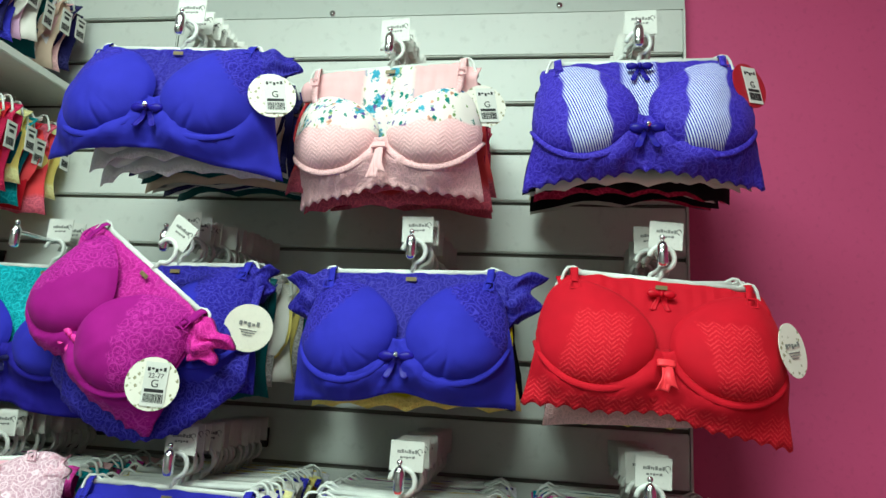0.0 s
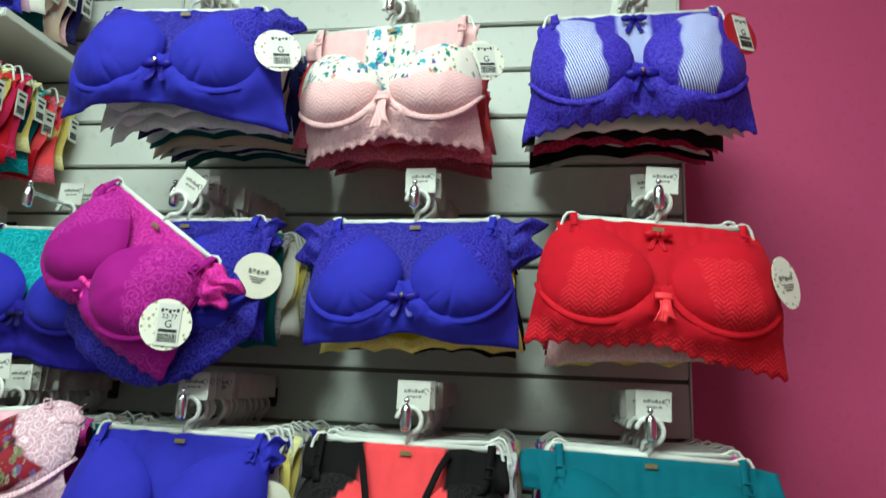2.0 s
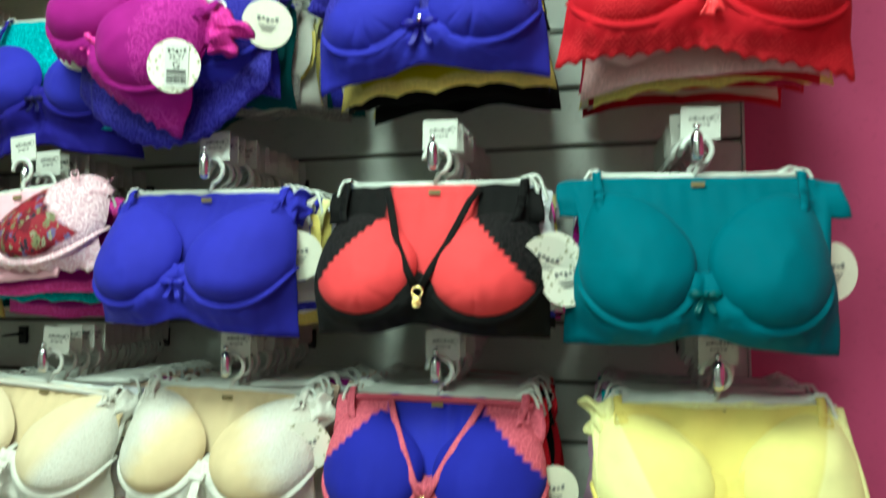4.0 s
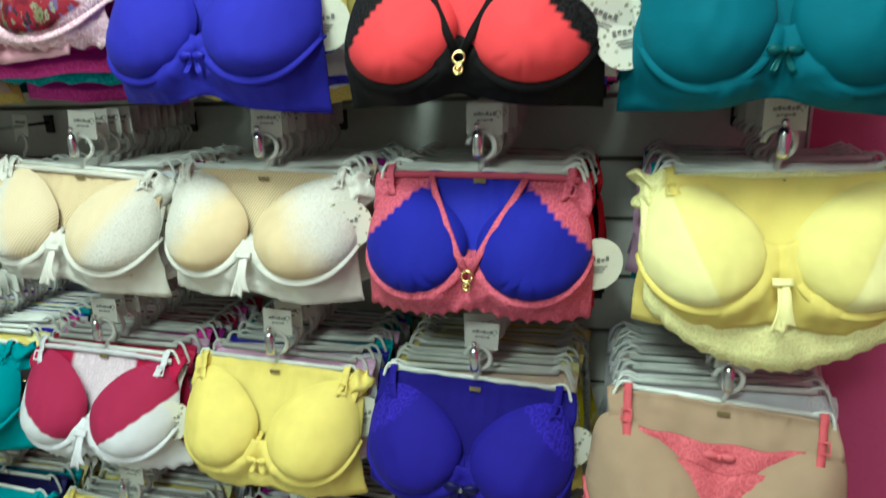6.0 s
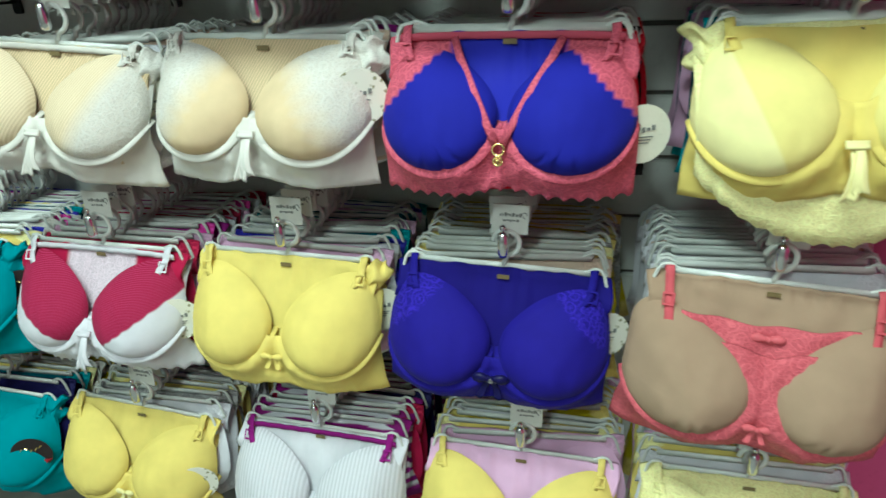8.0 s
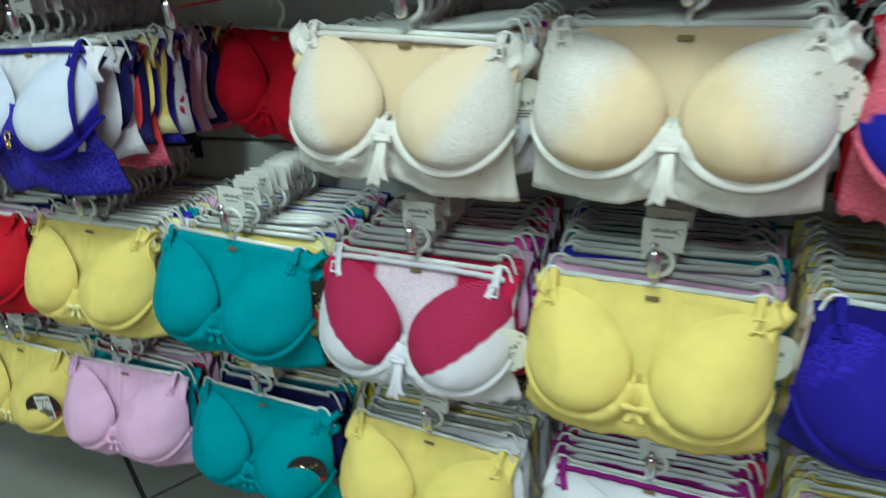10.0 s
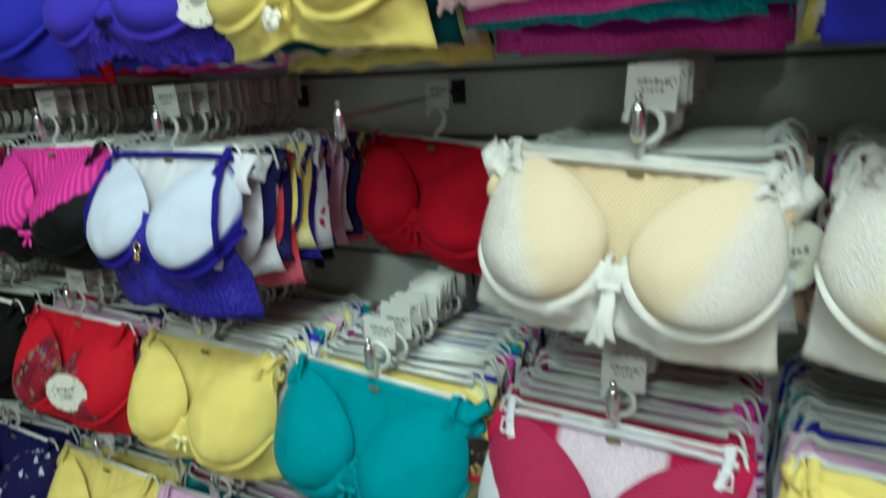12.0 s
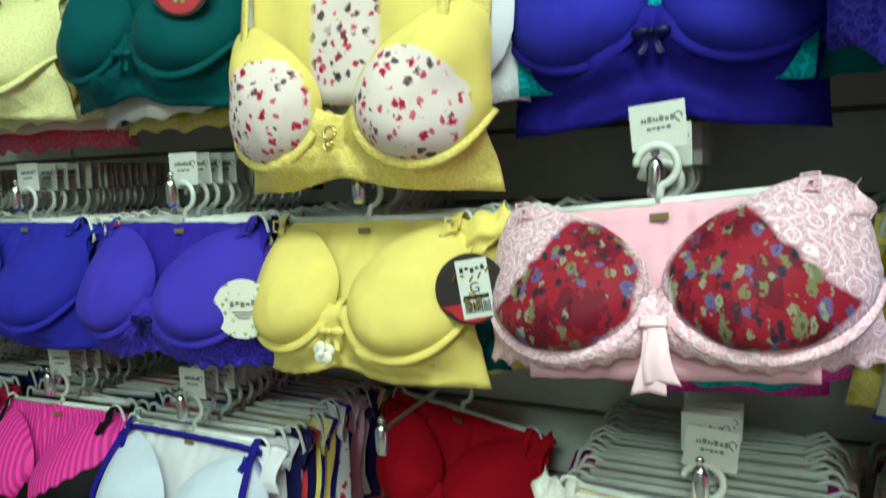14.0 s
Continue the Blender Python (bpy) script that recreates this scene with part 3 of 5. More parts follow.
def hang_tag(parent, kind, x, y, z, turn=0.0, code="", letter=""):
    """A swing tag of card with its barcode sticker, as parts of the garment."""
    m = Matrix.Translation((x, y - 0.010, z)) @ Matrix.Rotation(radians(turn), 4, "Y") @ Matrix.Rotation(radians(36 if kind in ("oval", "red") else 24), 4, "Z")
    v, f, zone = disc(0, 0, 0, 0.034 if kind != "oval" else 0.026, 0.001, tall=1.0 if kind != "oval" else 1.35)
    mat = {"wreath": WREATH, "plain": TAG, "oval": WREATH, "black": BLACK_TAG, "red": RED_TAG}[kind]
    me = mesh_of("swing_tag", v, f, mat, False, zone)
    words = {"wreath": "round cream swing tag with a leaf wreath", "plain": "round cream swing tag", "oval": "oval cream swing tag", "black": "round black swing tag with red and gold print", "red": "round red swing tag"}
    tag = part("swing_tag", me, parent, words[kind])
    tag.matrix_local = m
    if kind == "black":
        v, f = thick_sheet(14, 3, lambda s, w: (0.0325 * s * (1 - 0.3 * w), -0.0012, -0.013 - w * (math.sqrt(max(0.0, 1 - (s * 0.98) ** 2)) * 0.030 - 0.0) * 0.62), 0.0004)
        part("print", mesh_of("print", v, f, RED_TAG, False), tag, "red printed foot")
        bits = [ball((math.cos(a) * 0.006, -0.0015, -0.012 + math.sin(a) * 0.006), 0.004, (1, 0.15, 1), 8, 4) for a in (0.3, 1.5, 2.8, 4.0, 5.3)]
        bits += [tube([(-0.016 + 0.008 * k, -0.0014, 0.010 + 0.004 * math.sin(k * 2)), (-0.012 + 0.008 * k, -0.0014, 0.016 - 0.004 * math.sin(k))], 0.0012, 5) for k in range(5)]
        v, f = join(*bits)
        part("print", mesh_of("print", v, f, GOLD, False), tag, "gold printed flower")
    if code or letter:
        v, f = box(0.004, -0.0012, 0.0, 0.030, 0.0008, 0.056, 0.0002)
        sticker = part("sticker", mesh_of("sticker", v, f, CARD, False), tag, "white barcode sticker")
        bits, rng, px = [], random.Random(len(code) + 3), -0.008
        while px < 0.016:
            w = rng.choice((0.0005, 0.0008, 0.0013))
            bits.append(box(px + w / 2, -0.0018, -0.0175, w, 0.0004, 0.011))
            px += w + rng.choice((0.0005, 0.0008))
        bits.append(box(0.004, -0.0018, -0.008, 0.024, 0.0004, 0.0042))
        for k in range(5):
            bits.append(box(-0.006 + 0.005 * k, -0.0018, 0.0185 + 0.0012 * math.sin(k * 2.2), 0.0034, 0.0004, 0.0048 - 0.0022 * (k % 2)))
        if letter:
            bits.append(shift(letters(letter, 0.014), 0.004, -0.0019, 0.0005))
        if code:
            bits.append(shift(letters(code, 0.0085), 0.004, -0.0019, 0.0105))
        v, f = join(*bits)
        part("print", mesh_of("print", v, f, BLACK_INK, False), sticker)
    else:
        bits = [box(-0.012 + 0.006 * k, -0.0009, 0.006 + 0.0012 * math.sin(k * 2), 0.0042, 0.0005, 0.006 - 0.0026 * (k % 2)) for k in range(5)]
        bits += [box(0, -0.0009, -0.003 - 0.0035 * k, 0.024 - 0.005 * k, 0.0004, 0.0012) for k in range(3)]
        v, f = join(*bits)
        if kind != "black":
            part("print", mesh_of("print", v, f, INK, False), tag)
    return tag


def front_set(spec, m, group):
    """The set at the front of a hook: bra with all its parts, and panties behind it on the same hanger."""
    body = fabric(spec["body"], spec.get("hem_lace"))
    bra = new("bra")
    bra.matrix_world = m
    tagged(bra, spec["label"], "bra", group)
    part("band", band_mesh(spec, body, True), bra)
    cup_mat = fabric(spec["cup"], spec.get("cup2"), spec.get("soft", 0.03))
    for side in (-1, 1):
        part("cup", cup_mesh(side, spec, cup_mat, True), bra, spec.get("cup_label", ""))
        part("underwire", wire_mesh(side, spec, fabric(spec.get("wire", spec["body"]))), bra)
        strap, ring = strap_mesh(side, spec, fabric(spec.get("strap", spec["body"])))
        s = part("strap", strap, bra, spec.get("strap_label", ""))
        part("ring", ring, s)
    cz = spec.get("cz", -0.119)
    trim_kind = spec.get("trim", "bow")
    if trim_kind in ("bow", "gem_bow"):
        b = part("bow", bow_mesh(fabric(("satin", spec["trim_colour"]))), bra, spec.get("trim_label", ""))
        b.matrix_local = pose(0, -0.029 + lean(cz - 0.038, spec), cz - 0.038) @ Matrix.Scale(1.05 if trim_kind == "gem_bow" else 0.75, 4)
        if trim_kind == "gem_bow":
            g = part("gem", gem_mesh(), b, "small clear gem")
            g.matrix_local = pose(0.001, -0.008, 0.002)
    if trim_kind == "ribbon":
        b = part("ribbon", ribbon_mesh(fabric(("satin", spec["trim_colour"])), spec.get("ribbon", 0.055), spec.get("ribbon_w", 0.008)), bra, spec.get("trim_label", ""))
        b.matrix_local = pose(0, -0.029 + lean(cz - 0.030, spec), cz - 0.030, -14)
    if trim_kind == "charm":
        b = part("charm", charm_mesh(), bra, "gilt ring charm")
        b.matrix_local = pose(0, -0.032 + lean(cz - 0.034, spec), cz - 0.034, -14)
    if spec.get("flower"):
        bits = [ball((0.0075 * math.cos(a), -0.002 + 0.002 * math.sin(3 * a), 0.0065 * math.sin(a)), 0.0068, (1, 0.4, 0.95)) for a in (0.4, 1.7, 2.9, 4.1, 5.4)] + [ball((0, -0.005, 0), 0.004)]
        v, f = join(*bits)
        w = part("flower", mesh_of("flower", v, f, fabric(("satin", lin(238, 234, 216)))), bra, "white satin flower")
        w.matrix_local = pose(-0.001, -0.034 + lean(cz - 0.058, spec), cz - 0.058)
    if spec.get("cross"):
        for side in (-1, 1):
            v, f = tube([(side * 0.062, -0.008, -0.043), (side * 0.052, -0.018, -0.062), (side * 0.032, -0.030, cz + 0.026), (side * 0.014, -0.033, cz - 0.008), (side * 0.003, -0.030, cz - 0.030)], 0.0046, 8, 0.3)
            part("cross_strap", leaning(mesh_of("cross_strap", v, f, fabric(spec["body"])), spec), bra)
    if spec.get("edge_strap"):
        for side in (-1, 1):
            v, f = tube([(side * 0.118, -0.013, -0.044), (side * 0.127, -0.022, -0.08), (side * 0.136, -0.024, -0.115), (side * 0.139, -0.018, -0.15)], 0.0058, 8, 0.3)
            part("edge_strap", leaning(mesh_of("edge_strap", v, f, fabric(spec["strap"])), spec), bra)
    if spec.get("top_bow"):
        b = part("bow", bow_mesh(fabric(("satin", spec["top_bow"]))), bra)
        b.matrix_local = pose(0, -0.012 + lean(spec.get("top_bow_z", -0.06), spec), spec.get("top_bow_z", -0.06)) @ Matrix.Scale(0.85, 4)
    for tag in spec.get("tags", ()):
        hang_tag(bra, tag[0], tag[1], tag[2] + 0.8 * lean(tag[3], spec), *tag[3:])
    pan = thing("panty", panties_mesh(spec, fabric(spec.get("panty", spec["body"]), spec.get("panty2")), True), m @ pose(0, 0.002, 0), spec.get("panty_label", "matching panties folded over the hanger behind the bra"), "panty", group)
    for side, wide, tall, tilt, look_of in spec.get("folds", ()):
        part("side_fold", side_fold_mesh(side, wide, tall, tilt, fabric(look_of), spec["seed"]), pan)
    if spec.get("inset"):
        look_of, top, low, wide = spec["inset"]
        v, f = thick_sheet(30, 10, lambda s, v: (s * wide, -0.012 + 0.004 * math.sin(s * 9 + v * 4), top + (low - top) * v + 0.006 * s * s), 0.002)
        part("front_panel", leaning(mesh_of("front_panel", v, f, fabric(look_of)), spec), pan)
    if spec.get("waist"):
        v, f = thick_sheet(40, 2, lambda s, v: (s * 0.128, -0.0092 + 0.0006 * math.sin(s * 30), -0.0368 - 0.008 * v - 0.003 * abs(s) ** 4), 0.003)
        part("waistband", mesh_of("waistband", v, f, fabric(spec["waist"])), pan)
    v, f = box(0.002, -0.0105, -0.0475, 0.016, 0.0014, 0.006, 0.0003)
    part("woven_label", mesh_of("woven_label", v, f, LABEL, False), pan, "small woven label")
    hanger(m @ pose(0, 0.003, 0), group)


BACKS, COARSE = {}, {}


def coarse_hanger():
    hook = tube([(0.0, 0, -0.036), (0.004, 0, -0.0225)] + arc(0.002, -0.004, 0.0175, -85, 175, 10)[1:], 0.0034, 5, 0.75)
    clip = tube([(0.100, 0, -0.037), (0.119, 0, -0.0285), (0.1315, 0, -0.037), (0.139, -0.001, -0.061)], 0.0024, 4, 0.8)
    other = [(-x, y, z) for x, y, z in clip[0]], [tuple(reversed(q)) for q in clip[1]]
    plain = join(box(0, 0, -0.0385, 0.236, 0.0036, 0.0052), hook, clip, other)
    card = box(0.006, 0.0005, 0.030, 0.047, 0.0016, 0.040)
    return mesh_of("coarse_hanger", plain[0], plain[1], PLASTIC), mesh_of("coarse_card", card[0], card[1], CARD, False)


COARSE_HANGER = coarse_hanger()


def price_meshes():
    """A price tag hanging at the side, seen from the side of the stack."""
    card = box(0.158, 0.006, -0.105, 0.0012, 0.026, 0.05)
    bars = [box(0.1590, 0.006, -0.088, 0.0005, 0.018, 0.004), box(0.1590, 0.006, -0.098, 0.0005, 0.012, 0.006)]
    bars += [box(0.1590, -0.003 + 0.0025 * k, -0.117, 0.0005, 0.0012, 0.014) for k in range(8)]
    v, f = join(*bars)
    return mesh_of("price_tag", card[0], card[1], CARD, False), mesh_of("print", v, f, BLACK_INK, False)


PRICE = price_meshes()


def back_set(colour, m, group, full=False, priced=False, low=1.0):
    """A set hanging further back: bra and hanger, built once for each colour and then copied."""
    name, a, lace = colour
    if name not in BACKS:
        rng = random.Random(name)
        spec = {"seed": rng.uniform(0, 9), "scallop": rng.choice((0, 1, 1)), "hem": rng.choice((0.0, 0.14, 0.2)), "deep": 0.009, "base": -0.001, "hug": 0.0, "over": rng.choice((0.0, 0.0035)), "drop": rng.uniform(-0.218, -0.192), "lean": 0.04}
        mat = fabric(a, lace)
        bra = thing("bra", band_mesh(spec, mat, False), m, name + " bra hanging in the stack on a hook", "bra", group)
        for side in (-1, 1):
            part("cup", cup_mesh(side, spec, mat, False), bra)
        pan = thing("panty", panties_mesh(spec, mat, False), m, name + " panties folded over a hanger in the stack", "panty", group)
        BACKS[name] = (bra, pan)
        for ob in BACKS[name]:
            ob.matrix_world = m @ Matrix.Diagonal((1, 1, low, 1))
        COARSE[name] = (band_mesh(spec, mat, None), panties_mesh(spec, mat, None))
    else:
        made = [tagged(copy_thing(ob, m @ Matrix.Diagonal((1, 1, low, 1))), group=group) for ob in BACKS[name]]
        if priced:
            tag = part("price_tag", PRICE[0], made[0], "white price tag with printed bars")
            part("print", PRICE[1], tag)
    hanger(m @ pose(0, 0.003, 0), group, full)


REST = []


def join_rest():
    """The sets too far back on the hooks to be told apart, as one mesh."""
    verts, faces, slots, zone, mats = [], [], [], [], []
    for name, m in REST:
        meshes = [(me, m) for me in COARSE[name]] + [(me, m @ pose(0, 0.003, 0)) for me in COARSE_HANGER]
        for me, w in meshes:
            co = np.empty(len(me.vertices) * 3)
            me.vertices.foreach_get("co", co)
            r = np.array(w)
            co = co.reshape(-1, 3) @ r[:3, :3].T + r[:3, 3]
            mat = me.materials[0]
            if mat not in mats:
                mats.append(mat)
            n = len(verts)
            verts += co.tolist()
            faces += [tuple(i + n for i in p.vertices) for p in me.polygons]
            slots += [mats.index(mat)] * len(me.polygons)
            values = np.full(len(me.vertices), -1.0)
            if "zone" in me.attributes:
                me.attributes["zone"].data.foreach_get("value", values)
            zone += values.tolist()
    me = mesh_of("hanging_stock", verts, faces, mats, True, zone, slots)
    thing("hanging_stock", me, Matrix(), "many coloured bra sets packed on hangers along the hooks", "clothes", kind="stuff")


# ---- colours of the goods ----
BLUE, NAVY, VIOLET = lin(43, 43, 166), lin(20, 18, 70), lin(50, 34, 158)
DEEP = lin(32, 24, 134)
TEAL, GREEN, DARK_TEAL = lin(0, 138, 148), lin(4, 96, 112), lin(6, 78, 82)
RED, CRIMSON, WINE = lin(194, 18, 38), lin(196, 10, 38), lin(172, 22, 66)
CORAL, ROSE, BLUSH = lin(228, 70, 76), lin(198, 86, 106), lin(230, 182, 184)
YELLOW, LEMON, MUSTARD = lin(229, 209, 116), lin(240, 232, 164), lin(196, 176, 22)
CREAM, WHITE, BEIGE = lin(218, 215, 206), lin(216, 216, 221), lin(216, 193, 154)
TAN, BLACK, MAGENTA = lin(166, 140, 116), lin(10, 9, 10), lin(150, 16, 122)
LILAC, PURPLE, FUCHSIA = lin(222, 178, 210), lin(140, 26, 120), lin(232, 60, 160)
ICE = lin(204, 212, 226)


def P(c):
    return ("plain", c)


def L(c, k=1.7, to=None):
    return ("lace", c, to or tuple(min(v * k + 0.03, 0.92) for v in c))


STACK = {
    "royal blue": ("royal blue", P(BLUE), L(BLUE)),
    "navy": ("navy blue", P(NAVY), L(NAVY, 2.2)),
    "teal": ("teal green", P(GREEN), L(TEAL)),
    "aqua": ("aqua lace", L(TEAL), L(TEAL, 2.0)),
    "dark teal": ("dark teal", P(DARK_TEAL), L(DARK_TEAL)),
    "red": ("red", P(RED), L(RED)),
    "coral": ("coral pink", P(CORAL), L(ROSE, 1.4)),
    "wine": ("wine red", P(WINE), L(WINE)),
    "yellow": ("yellow", P(YELLOW), L(LEMON, 1.1)),
    "mustard": ("mustard yellow", P(MUSTARD), L(YELLOW, 1.1)),
    "cream": ("cream", P(CREAM), L(CREAM, 1.1)),
    "white": ("white", P(WHITE), L(WHITE, 1.1)),
    "beige": ("beige", P(lin(214, 190, 168)), L(lin(206, 180, 160), 1.2)),
    "black": ("black", P(BLACK), L(BLACK, 3.0)),
    "magenta": ("magenta", P(MAGENTA), L(FUCHSIA)),
    "lilac": ("lilac pink", P(LILAC), L(LILAC, 1.15)),
    "blush": ("blush pink", P(BLUSH), L(BLUSH, 1.15)),
    "plum": ("plum striped", ("stripe", PURPLE, WHITE, 16, (0, 90, 0)), P(PURPLE)),
    "grey lace": ("grey lace", L(lin(150, 148, 146)), L(lin(150, 148, 146))),
    "print": ("white flower print", ("floral", WHITE, ((WINE, 60, 0.28), (BLUE, 48, 0.2))), P(WHITE)),
}

FLOWERS = ("floral", lin(228, 220, 212), ((lin(60, 150, 175), 36, 0.30), (lin(20, 120, 110), 70, 0.24, 0.4), (lin(88, 70, 140), 60, 0.2), (lin(120, 150, 90), 84, 0.2, 0.4), (lin(206, 150, 130), 58, 0.22)))
GARDEN = ("floral", lin(140, 28, 46), ((lin(104, 18, 36), 34, 0.46), (lin(96, 84, 128), 54, 0.29), (lin(112, 110, 80), 64, 0.29, 0.36), (lin(136, 134, 110), 88, 0.25, 0.4), (lin(50, 36, 50), 84, 0.26, 0.5)))
HEARTS = ("floral", lin(228, 212, 206), ((lin(176, 24, 66), 58, 0.24, 0.9), (lin(92, 70, 76), 64, 0.26, 0.9), (lin(200, 90, 116), 78, 0.24, 0.9)))
PIN = ("stripe", lin(40, 40, 170), lin(214, 222, 244), 92, (0, 20, 0))
RIB = ("stripe", mul(BEIGE, 0.84), mul(BEIGE, 1.1), 86, (0, -30, 0))

